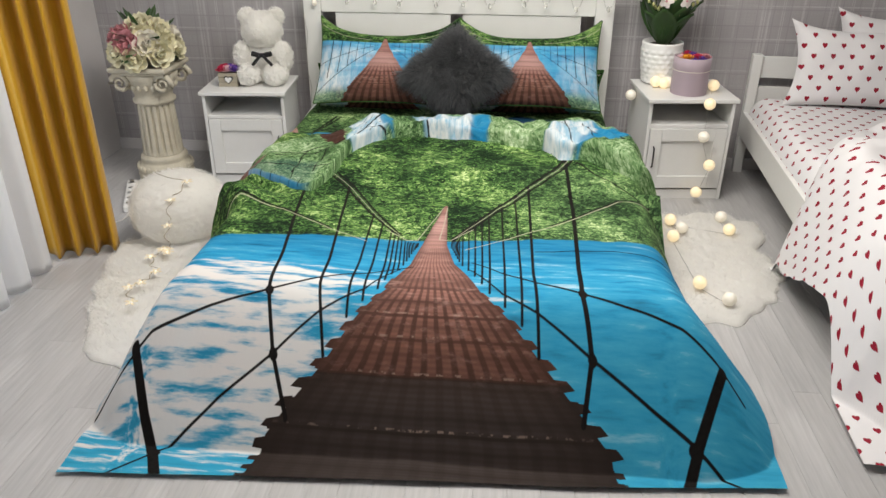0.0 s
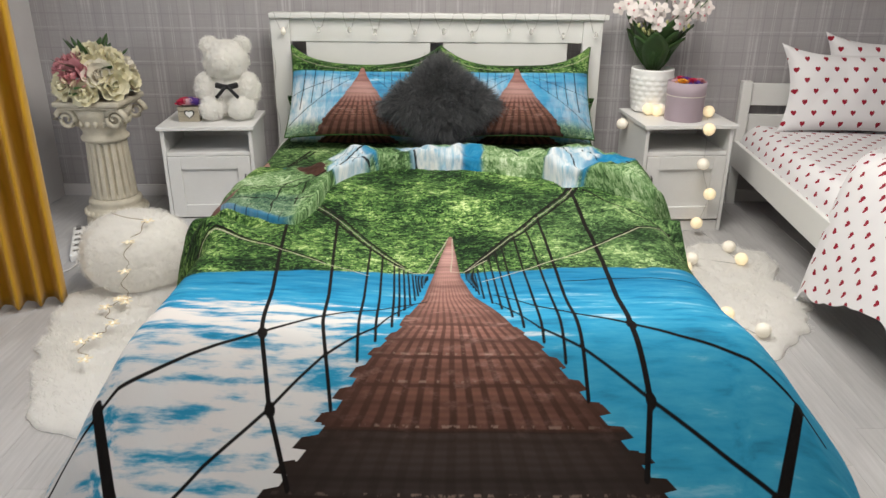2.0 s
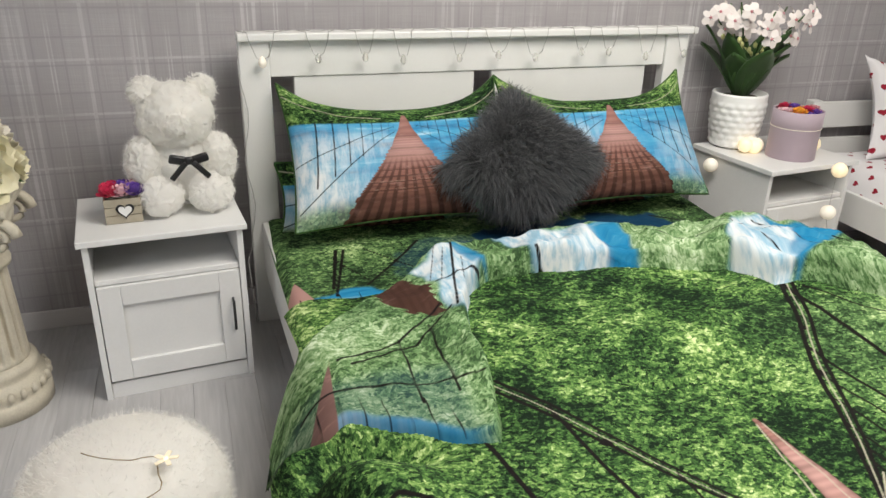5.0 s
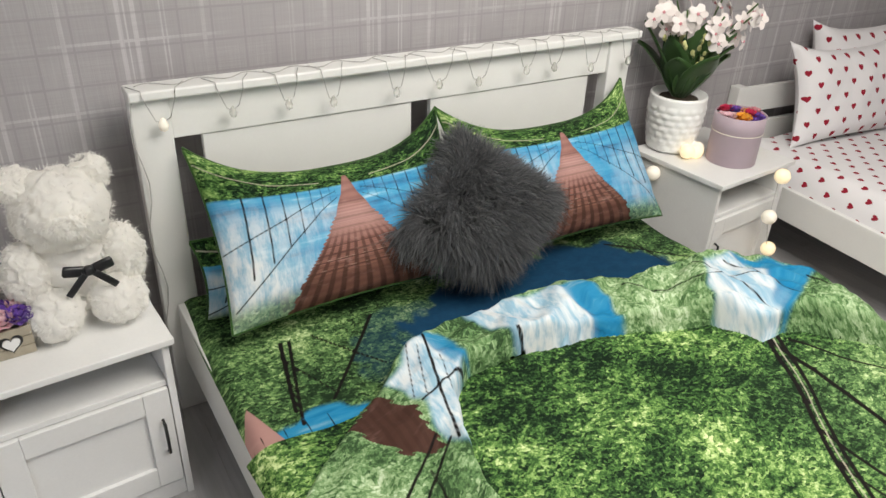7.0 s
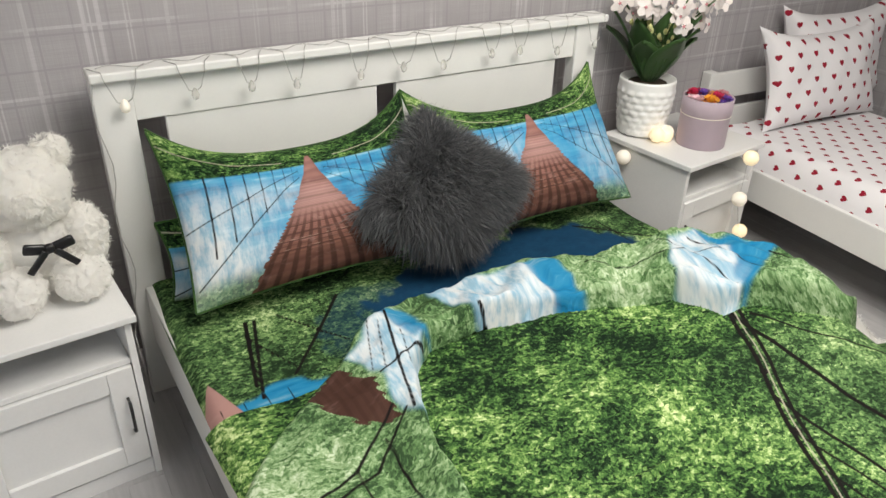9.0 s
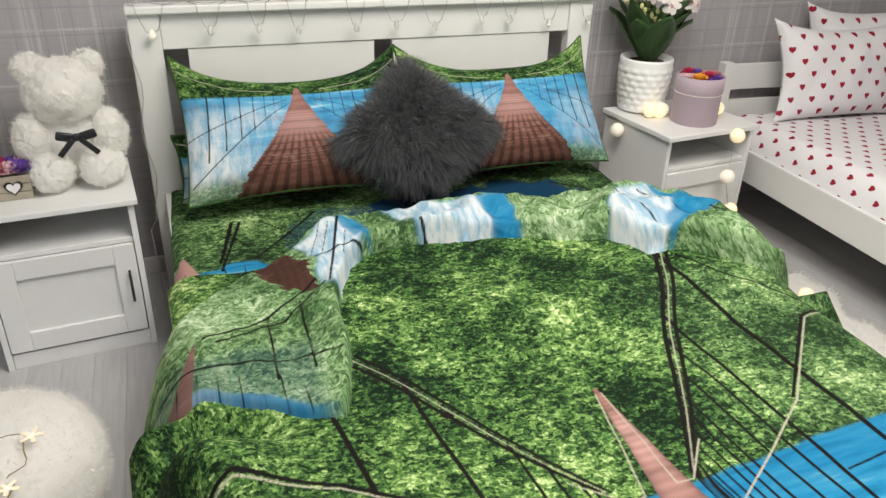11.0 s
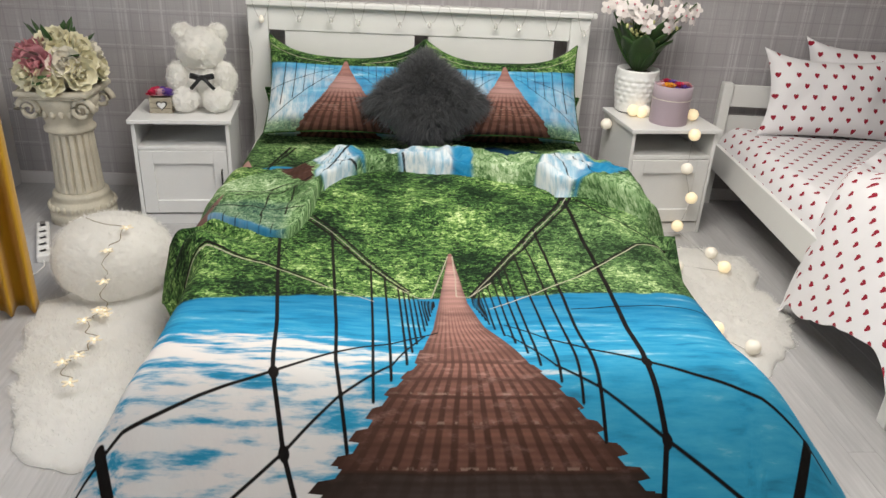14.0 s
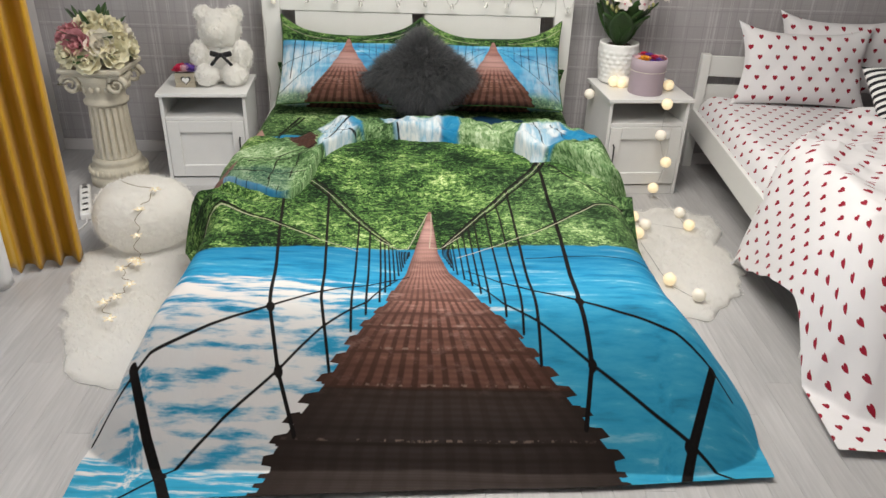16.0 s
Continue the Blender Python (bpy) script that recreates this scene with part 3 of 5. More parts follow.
def duvet():
    ob = tagged(empty("duvet", (0, -1.6, 0)), "crumpled duvet printed with a rope bridge over blue water", "duvet")
    a, b = np.meshgrid(np.linspace(0, 1, 430), np.linspace(0, 1, 560))
    ys = -2.70 + 1.98 * b
    lo = -0.85 - 0.125 * smooth(-0.93, -1.12, ys) + 0.085 * smooth(-1.44, -1.62, ys) - 0.095 * smooth(-2.05, -2.5, ys) + 0.012 * waves(0 * ys, ys, 13, 5)
    hi = 0.865 + 0.10 * smooth(-0.72, -0.95, ys) + 0.20 * smooth(-1.8, -2.4, ys) + 0.012 * waves(0 * ys, ys, 14, 6)
    xs = lo + (hi - lo) * a
    hem = -2.63 + 0.06 * xs + 0.010 * waves(xs, 0 * xs, 12, 8)
    ys = np.where(b < 0.3, hem * (1 - b / 0.3) + (-2.70 + 1.98 * 0.3) * (b / 0.3), ys)
    zs = duvet_height(xs, ys)
    # the plump roll at the turned-down corner
    zs = np.maximum(zs, 0.405 - 3.2 * sp(-0.945 - xs, 0.02) - 0.9 * np.abs(ys + 1.30)) + 0.010 * smooth(-0.82, -0.92, xs) * waves(xs, ys, 19, 34)
    f = duvet_print(xs, ys - 0.072 * hollow(ys))
    f.update(ones(xs, has_rope=1.0))
    top = grid_object("cover", xs, ys - ob.location.y, np.maximum(zs, 0.014), M_PRINT, ob, uv=(xs + 0.8 * (0.44 - zs) * np.sign(xs) * smooth(0.78, 0.86, np.abs(xs)), ys), fields=f)
    return ob, top


def turned_down(ob):
    """The head end, folded back so that the paler reverse shows."""
    outline = [(-0.34, -0.575), (-0.17, -0.50), (0.05, -0.52), (0.3, -0.585), (0.62, -0.65), (0.74, -0.68), (0.88, -0.80), (0.985, -1.00), (0.99, -1.16), (0.88, -1.17),
               (0.76, -1.08), (0.62, -0.985), (0.54, -1.00), (0.47, -0.86), (0.36, -0.83), (0.22, -0.79), (0.08, -0.745), (-0.12, -0.70), (-0.25, -0.71), (-0.35, -0.80),
               (-0.43, -1.00), (-0.45, -1.25), (-0.505, -1.42), (-0.66, -1.335), (-0.80, -1.285), (-0.90, -1.31), (-1.02, -1.385), (-1.0, -1.10), (-0.88, -0.985), (-0.70, -0.83), (-0.56, -0.71), (-0.44, -0.63)]
    xs, ys = np.meshgrid(np.arange(-1.05, 1.06, 0.006), np.arange(-1.46, -0.55, 0.006))
    wob = 0.010 * waves(xs, ys, 41, 22)
    sd = poly_field(xs, ys, outline) + wob
    rise = np.clip(sd / 0.016, 0, 1)
    left = smooth(-0.35, -0.6, xs)
    z = duvet_height(xs, ys) - 0.006 + (0.062 - 0.044 * left) * np.sqrt(1 - (1 - rise) ** 2)
    z = z + rise * (1 - 0.6 * left) * (0.017 * waves(xs, ys, 42, 15) + 0.011 * waves(xs, ys, 43, 36) + 0.005 * waves(xs, ys, 44, 75) + 0.028 * smooth(0.35, 0.6, xs) + 0.022 - 0.020 * np.abs(waves(xs, ys, 46, 15)) - 0.014 * np.abs(waves(xs, ys, 47, 34)))
    mx, my = 0.03 * waves(xs, ys, 48, 18), 0.03 * waves(xs, ys, 49, 18)
    ripple = 0.012 * waves(xs, ys, 50, 40)

    def patch(*pts):
        return smooth(-0.008, 0.014, poly_field(xs + 0.5 * mx, ys + 0.5 * my, list(pts)) + ripple)

    white = patch((-0.50, -0.69), (-0.33, -0.60), (-0.29, -0.70), (-0.34, -0.80), (-0.40, -1.02), (-0.46, -0.93), (-0.45, -0.80)) + patch((-0.20, -0.53), (0.12, -0.56), (0.13, -0.79), (-0.08, -0.75), (-0.14, -0.66)) + patch((0.60, -0.68), (0.72, -0.70), (0.76, -0.80), (0.68, -0.95), (0.55, -1.03), (0.46, -0.93), (0.50, -0.80))
    blue = patch((-0.36, -0.60), (-0.28, -0.59), (-0.27, -0.72), (-0.33, -0.72)) + patch((0.10, -0.57), (0.21, -0.60), (0.22, -0.80), (0.11, -0.77)) + patch((0.72, -0.70), (0.82, -0.78), (0.90, -0.88), (0.76, -0.93), (0.66, -0.99), (0.60, -1.02), (0.64, -0.92), (0.74, -0.83))
    blue = blue + smooth(0.034, 0.014, np.abs(sd) + 0.6 * ripple) * smooth(-0.50, -0.60, xs) * smooth(-1.18, -1.26, ys)
    lines = [(0.004, 0.003, (-0.78, -1.08), (-0.62, -1.03), (-0.47, -0.90)), (0.0035, 0.003, (-0.75, -1.10), (-0.58, -1.05), (-0.45, -0.93)),
             (0.004, 0.003, (-0.88, -1.17), (-0.7, -1.19), (-0.47, -1.22)), (0.003, 0.003, (-0.62, -1.03), (-0.63, -1.27)), (0.003, 0.003, (-0.53, -0.98), (-0.54, -1.25)),
             (0.004, 0.003, (-0.34, -0.60), (-0.44, -0.95)), (0.003, 0.003, (-0.30, -0.74), (-0.45, -0.80)), (0.004, 0.003, (-0.1, -0.69), (-0.02, -0.83)),
             (0.003, 0.003, (-0.2, -0.72), (0.1, -0.76)), (0.004, 0.003, (0.50, -0.76), (0.72, -0.86)), (0.003, 0.003, (0.57, -0.68), (0.60, -0.97)), (0.003, 0.003, (0.66, -0.72), (0.70, -0.96)),
             (0.004, 0.003, (0.3, -0.66), (0.5, -0.75)), (0.004, 0.003, (0.82, -0.9), (0.93, -1.12))]
    lines += [(0.0016, 0.0022, (-0.94 + 0.045 * k, -1.17 - 0.012 * k), (-0.95 + 0.047 * k, -1.29 - 0.012 * k)) for k in range(9)]
    lines += [(0.0016, 0.0016, (-0.40 + 0.022 * k, -0.62 - 0.02 * k), (-0.46 + 0.03 * k, -0.78 - 0.01 * k)) for k in range(4)]
    f = ones(xs, pale=1.0, has_rope=1.0, chain=1.0)
    f.update(water=np.clip(white + blue, 0, 1), white=0 * xs, bleach=np.clip(white, 0, 1) * (1 - 0.8 * np.clip(blue, 0, 1)) * (0.8 + 0.15 * waves(xs, ys, 45, 40)), rope=line_field(xs, ys, lines), across=xs * 6,
             deck=np.maximum(poly_field(xs, ys, [(-0.64, -0.77), (-0.53, -0.70), (-0.47, -0.80), (-0.47, -0.95), (-0.56, -0.92)]) + 0.006 * np.sign(np.sin((xs + ys) * 200)) - 0.012 * np.abs(waves(xs, ys, 53, 30)), 0.03 * np.clip((-1.04 - ys) / 0.2, 0, 2) - 0.004 - np.abs(xs + 0.83 - 0.25 * (ys + 1.2))))
    f["along"] = np.where(xs < -0.75, 7.0, 21.0) + 0 * xs
    f["bleach"] = np.maximum(f["bleach"], 0.35 * smooth(-0.55, -0.9, xs))
    f["deep"] = 0.0 * xs
    f["shore"] = 0.9 + 0.0 * xs
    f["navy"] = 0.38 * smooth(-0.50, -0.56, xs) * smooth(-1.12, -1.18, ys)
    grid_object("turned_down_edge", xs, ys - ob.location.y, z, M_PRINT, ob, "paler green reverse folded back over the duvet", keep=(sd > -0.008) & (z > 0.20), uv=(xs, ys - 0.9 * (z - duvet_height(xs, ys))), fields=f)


DUVET, DUVET_TOP = duvet()
turned_down(DUVET)


def fitted_sheet():
    xs, ys = np.meshgrid(np.arange(-0.835, 0.836, 0.008), np.arange(-1.1, 0.0, 0.008))
    z = 0.408 + 0.004 * waves(xs, ys, 51, 12) + 0.002 * waves(xs, ys, 52, 40) - 3 * sp(np.abs(xs) - 0.815, 0.008) * 0.5
    f = ones(xs, pale=0.25, shore=0.8, has_rope=1.0, chain=1.0, along=7.0, across=0.3)
    lines = [(0.0014, 0.0018, (-0.86 + 0.028 * k, -0.66), (-0.84 + 0.026 * k, -0.82)) for k in range(9)] + [(0.006, 0.005, (-0.64, -0.34), (-0.70, -0.62)), (0.005, 0.004, (-0.615, -0.34), (-0.70, -0.67)), (0.005, 0.004, (-0.36, -0.33), (-0.60, -0.62)),
             (0.004, 0.004, (-0.55, -0.34), (-0.42, -0.55)), (0.004, 0.003, (-0.66, -0.40), (-0.58, -0.6)), (0.006, 0.004, (0.55, -0.32), (0.80, -0.55)), (0.004, 0.003, (0.65, -0.32), (0.66, -0.6))]
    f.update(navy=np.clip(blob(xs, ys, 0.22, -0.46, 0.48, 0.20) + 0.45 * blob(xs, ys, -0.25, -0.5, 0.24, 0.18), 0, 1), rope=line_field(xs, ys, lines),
             water=np.clip(blob(xs, ys, -0.69, -0.74, 0.16, 0.10, 0.25) + blob(xs, ys, 0.33, -0.36, 0.07, 0.04), 0, 1), white=0 * xs,
             deck=0.105 * np.clip((-0.54 - ys) / 0.3, 0, 1) - 0.003 - np.abs(xs + 0.805))
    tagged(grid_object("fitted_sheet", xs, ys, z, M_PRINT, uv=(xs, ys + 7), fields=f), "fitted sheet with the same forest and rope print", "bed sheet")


fitted_sheet()


def pillow_shape(a, b, width, height, thick, dip, ear=0.02):
    """Places on a soft pillow for a, b from -1 to 1: across, up, out."""
    fat = (1 - np.abs(a) ** 2.6) ** 0.55 * (1 - np.abs(b) ** 2.6) ** 0.55
    px = a * width / 2 * (1 - 0.05 * (1 - b * b)) + ear * a * b * b
    pz = b * height / 2 * (1 - 0.04 * (1 - a * a)) + np.where(b > 0, -dip * (1 - np.abs(a) ** 3) * np.abs(b) ** 1.3, 0.10 * dip * (1 - a * a) * b * b)
    return px, pz, fat * thick / 2


def printed_pillow(at, tilt, turn, seed, label, width=0.765, height=0.52, thick=0.17, dip=0.115):
    """A pillow in the bridge print; it leans back by tilt degrees."""
    a, b = np.meshgrid(np.linspace(-1, 1, 200), np.linspace(-1, 1, 130))
    px, pz, fat = pillow_shape(a, b, width, height, thick, dip, 0.006)
    lumps = 0.011 * waves(px, pz, seed, 9) + 0.004 * waves(px, pz, seed + 1, 28) - 0.007 * np.abs(waves(px, pz, seed + 2, 17)) * smooth(0.15, 0.7, np.hypot(a, b))
    up = (b + 1) / 2
    U, V = a * width / 2, up
    hw = np.interp(V, (0.0, 0.14, 0.30, 0.45, 0.60, 0.80), (0.225, 0.185, 0.115, 0.060, 0.026, 0.005))
    along = np.interp(V, (0.0, 0.15, 0.30, 0.42, 0.55, 0.8), (21.2, 19.5, 13, 6, 2.5, 1))
    jag = np.where((np.sin(along * 9) > 0) & (V < 0.45), 0.008, 0)
    lines = []
    for s in (-1, 1):
        for k in range(8):
            x = s * (0.03 + 0.27 * ((k + 1) / 8) ** 1.7)
            lines.append((0.0003 + 0.0003 * k, 0.0003 + 0.0003 * k, (x, 0.70 * height), (x * 1.06, (0.62 - 0.055 * k) * height)))
        lines.append((0.0018, 0.0012, (s * 0.37, 0.10 * height), (s * 0.2, 0.36 * height), (s * 0.04, 0.58 * height)))
        lines.append((0.0016, 0.0012, (s * 0.38, 0.40 * height), (s * 0.2, 0.50 * height), (s * 0.04, 0.64 * height)))
    pale_lines = [(0.0016, 0.0016, (s * 0.38, 0.90 * height), (s * 0.22, 0.79 * height), (s * 0.08, 0.75 * height)) for s in (-1, 1)]
    f = ones(a, has_rope=1.0, deep=0.0)
    f.update(water=smooth(0.695, 0.685, V) * (1 - 0.85 * smooth(0.16, 0.05, V)), white=0 * a, bleach=np.clip(0.08 + (0.75 + 0.45 * waves(U, V, seed + 5, 14)) * smooth(0.05, -0.26, U) * smooth(0.68, 0.42, V) + 0.35 * smooth(0.1, 0.3, U) * smooth(0.6, 0.4, V), 0, 0.9), pale=smooth(0.3, 0.1, V),
             deck=np.minimum(hw - np.abs(U) + jag, np.minimum((0.79 - V) * height, 1.0)), across=U / np.maximum(hw, 0.006) * 0.7, along=along,
             rope=line_field(U, V * height, lines), chain=line_field(U, V * height, pale_lines))
    ob = tagged(empty("pillow", at), label, "pillow", "printed pillows")
    front = grid_object("front_cover", px, -fat + lumps * (fat > 0.01), pz, M_PRINT, ob, uv=(U + seed, V * height), fields=f)
    grid_object("back_cover", px[:, ::-1], (fat * 0.8)[:, ::-1], pz[:, ::-1], M_PRINT, ob, uv=(U + seed, V * height + 3), fields=ones(a, pale=0.3, deck=-1.0))
    edge = [(x, 0, z) for x, z in list(zip(px[-1], pz[-1])) + list(zip(px[::-1, -1], pz[::-1, -1])) + list(zip(px[0, ::-1], pz[0, ::-1])) + list(zip(px[:, 0], pz[:, 0]))]
    part("piping", tube(edge[::3], 0.004, n=5), cloth_green, ob, "dark green seam edge", True)
    ob.matrix_basis = pose(*at, -tilt, 0, turn)
    return ob


cloth_green = cloth("green_hem", (0.03, 0.08, 0.015))
printed_pillow((-0.377, -0.187, 0.686), 37, 0, 61, "plump pillow with bridge and lake print leaning on the headboard")
printed_pillow((0.398, -0.187, 0.688), 37, 0, 71, "plump pillow printed with a bridge beside the grey cushion")
printed_pillow((-0.42, -0.11, 0.515), 14, 0, 81, "second printed pillow tucked behind the front one", thick=0.08, height=0.25, dip=0.0, width=0.73)
printed_pillow((0.42, -0.11, 0.515), 14, 0, 91, "second printed pillow tucked behind the front one", thick=0.08, height=0.25, dip=0.0, width=0.78)


def fur_cushion():
    m = pose(0.012, -0.30, 0.645, -33, 0, 2)
    ob = tagged(empty("fur_cushion"), "shaggy dark grey fur cushion propped on one corner", "cushion")
    side, thick = 0.34, 0.17
    rng = np.random.default_rng(5)

    def at(u, v, s):
        fat = ((1 - u ** 4) * (1 - v ** 4)) ** 0.5 * thick / 2 * s
        r = 1 - 0.03 * (u * v) ** 2
        x, z = u * side / 2 * r, v * side / 2 * r
        # a peak above, slumped and broad below
        across, up = (x - z) / 2 ** 0.5, (x + z) / 2 ** 0.5
        low = smooth(0.17, -0.08, up)
        across = across * (1 - 0.18 * smooth(0.08, 0.24, up))
        across, up = across * (1.0 + 0.30 * low), np.where(up < 0, up * 0.78, up * 1.04)
        return np.stack([across, -fat, up], -1)

    g = np.linspace(-1, 1, 24)
    U, V = np.meshgrid(g, g)
    mat = np.array(m)
    for s in (1, -1):
        P = at(U, V, s) @ mat[:3, :3].T + mat[:3, 3]
        grid_object("cover", P[..., 0], P[..., 1], P[..., 2], M_GREYFUR, ob)
    n = 30000
    u, v = rng.uniform(-1, 1, n), rng.uniform(-1, 1, n)
    s = np.where(rng.uniform(size=n) < 0.72, 1.0, -1.0)
    P = at(u, v, s)
    a, b = u ** 3 * 1.1 + 0.25 * u, v ** 3 * 1.1 + 0.25 * v
    N = np.stack([(a - b) / 2 ** 0.5, -s * (1.05 - np.maximum(np.abs(u), np.abs(v)) ** 3), (a + b) / 2 ** 0.5], -1)
    N /= np.linalg.norm(N, axis=1)[:, None]
    # locks: strands near one another lean the same way
    lean = np.stack([waves(u, v, 201, 11), 0 * u, waves(u, v, 202, 11)], -1)
    N = N + 0.75 * lean
    N /= np.linalg.norm(N, axis=1)[:, None]
    strands("fur", P @ mat[:3, :3].T + mat[:3, 3], N @ mat[:3, :3].T, 0.068, 0.0024, M_GREYFUR, ob, droop=0.5, wild=0.28, seed=6)


fur_cushion()

# ---- beside the bed ----


def nightstand(at, label, hand=1, turn=0.0):
    """at: the front left corner of the top on the floor plan; turned by some degrees."""
    o = tagged(empty("nightstand"), label, "nightstand", "nightstands")
    part("top", box((0.475, 0.40, 0.02), (0, 0, 0.538), 0.003), M_WHITE, o)
    for s in (-1, 1):
        part("side_panel", box((0.018, 0.375, 0.527), (s * 0.216, 0.003, 0.2635), 0.002), M_WHITE, o)
    part("shelf", box((0.413, 0.36, 0.018), (0, 0.005, 0.402), 0.002), M_WHITE, o)
    part("back_panel", box((0.413, 0.008, 0.52), (0, 0.184, 0.267), 0.0), M_WHITE, o)
    part("plinth", box((0.413, 0.016, 0.055), (0, -0.168, 0.0275), 0.002), M_WHITE, o)
    door = part("door", box((0.29, 0.007, 0.205), (0, -0.171, 0.228), 0.002), M_WHITE, o)
    for s in (-1, 1):
        part("stile", box((0.064, 0.017, 0.325), (s * 0.172, -0.178, 0.228), 0.002), M_WHITE, door)
        part("rail", box((0.2795, 0.0165, 0.066), (0, -0.178, 0.228 + s * 0.1295), 0.002), M_WHITE, door)
    hx = 0.178 * hand
    h = tube([(hx, -0.187, 0.185), (hx, -0.203, 0.19), (hx, -0.205, 0.24), (hx, -0.203, 0.29), (hx, -0.187, 0.295)], 0.0045, n=8)
    part("handle", h, M_BLACK, door, "black bar handle", True)
    o.matrix_basis = pose(*at, 0, 0, turn) @ pose(0.2375, 0.2, 0)
    return o


NS_L, NS_R = (-1.386, -0.402, 0.0), (1.021, -0.374, 0.0)
NS_TOP, NS_TOP_R = 0.538, 0.564
nightstand(NS_L, "white nightstand with open shelf under a teddy bear", 1, 4.5).scale.z = NS_TOP / 0.548
nightstand(NS_R, "white nightstand with open shelf under an orchid", -1, 5.5).scale = (1, 1.09, NS_TOP_R / 0.548)


def bear():
    """One sitting plush figure, a single mesh with tufts."""
    rng = np.random.default_rng(8)
    forms = [((0, 0.0, 0.115), (0.108, 0.085, 0.122)), ((0, -0.02, 0.262), (0.104, 0.092, 0.096)), ((-0.074, -0.005, 0.330), (0.040, 0.030, 0.040)), ((0.074, -0.005, 0.330), (0.040, 0.030, 0.040)),
             ((-0.100, -0.045, 0.135), (0.050, 0.060, 0.078)), ((0.100, -0.045, 0.135), (0.050, 0.060, 0.078)), ((-0.068, -0.09, 0.056), (0.062, 0.078, 0.056)), ((0.068, -0.09, 0.056), (0.062, 0.078, 0.056)), ((0, -0.09, 0.262), (0.042, 0.034, 0.034))]
    bm = bmesh.new()
    roots, norms = [], []
    for c, r in forms:
        ball(1, c, bm, 5, r)
        d = rng.normal(size=(1500, 3))
        d /= np.linalg.norm(d, axis=1)[:, None]
        roots.append(np.array(c) + d * np.array(r))
        n = d / np.array(r)
        norms.append(n / np.linalg.norm(n, axis=1)[:, None])
    for v in bm.verts:
        v.co += 0.010 * noise.noise_vector(v.co * 32) + 0.007 * noise.noise_vector(v.co * 85)
    for f in bm.faces:
        f.smooth = True
    for side in (-1, 1):
        n0 = len(bm.faces)
        box((0.046, 0.013, 0.026), (0.015 + side * 0.03, -0.130, 0.163), 0.006, bm, pose(0, 0, 0, 0, -14 * side, 0))
        box((0.016, 0.006, 0.062), (0.015 + side * 0.030, -0.139, 0.133), 0.003, bm, pose(0, 0, 0, 0, -42 * side, 0))
        bm.faces.ensure_lookup_table()
        for f in bm.faces[n0:]:
            f.material_index = 1
    n0 = len(bm.faces)
    box((0.02, 0.018, 0.022), (0.015, -0.134, 0.16), 0.006, bm)
    bm.faces.ensure_lookup_table()
    for f in bm.faces[n0:]:
        f.material_index = 1
    V, faces = strands("tuft", np.concatenate(roots), np.concatenate(norms), 0.012, 0.0012, None, droop=0.2, wild=0.5, seed=9)
    bm.verts.index_update()
    n0 = len(bm.verts)
    verts = [v.co[:] for v in bm.verts] + V.tolist()
    quads = [[v.index for v in f.verts] for f in bm.faces]
    dark = [f.material_index for f in bm.faces]
    bm.free()
    ob = mesh_object("teddy_bear", verts, quads + [[i + n0 for i in f] for f in faces], M_WHITEFUR)
    ob.data.materials.append(M_RIBBON)
    ob.data.polygons.foreach_set("material_index", dark + [0] * len(faces))
    ob.matrix_basis = pose(-1.085, -0.105, NS_TOP, 0, 0, 4) @ Matrix.Scale(1.09, 4)
    tagged(ob, "cream plush teddy bear with a black ribbon bow", "teddy bear")


M_RIBBON = painted("black_satin", (0.012, 0.012, 0.014), 0.3)
bear()


def rose(bm, at, r, face, seed, mi=0):
    """A flower head of overlapping cupped petals that looks along face."""
    rng = random.Random(seed)
    rot = Vector(face).to_track_quat("Z", "Y").to_matrix().to_4x4()
    n0 = len(bm.faces)
    for ring, (count, tilt, size, lift) in enumerate(((3, 78, 0.55, 0.34), (5, 58, 0.75, 0.22), (6, 34, 0.95, 0.08), (7, 12, 1.0, 0.0))):
        for k in range(count):
            ang = 2 * math.pi * (k + 0.5 * ring + rng.uniform(-0.15, 0.15)) / count
            m = Matrix.Translation(at) @ rot @ Matrix.Rotation(ang, 4, "Z") @ Matrix.Translation((0.12 * r * ring, 0, lift * r)) @ Matrix.Rotation(-radians(tilt + rng.uniform(-8, 8)), 4, "Y")
            grid = []
            for i in range(4):
                for j in range(4):
                    u, v = i / 3, j / 1.5 - 1
                    w = size * r * 0.62 * math.sin(math.pi * (0.18 + 0.68 * u)) * v
                    grid.append(bm.verts.new(m @ Vector((size * r * u, w, 0.22 * r * (v * v) + 0.25 * r * u * u))))
            for i in range(3):
                for j in range(3):
                    f = bm.faces.new((grid[i * 4 + j], grid[i * 4 + j + 1], grid[i * 4 + j + 5], grid[i * 4 + j + 4]))
                    f.smooth, f.material_index = True, mi
    return n0


def petal_material(name, deep, light):
    m = Mat(name, 0.6, spec=0.3)
    f = m.node("ShaderNodeNewGeometry").outputs["Random Per Island"]
    m.color(m.mix(m.math("MULTIPLY_ADD", f, 0.6, m.math("MULTIPLY", m.noise(m.coords(), 40, 3), 0.4)), deep, light))
    m.b.inputs["Sheen Weight"].default_value = 0.1
    return m.m


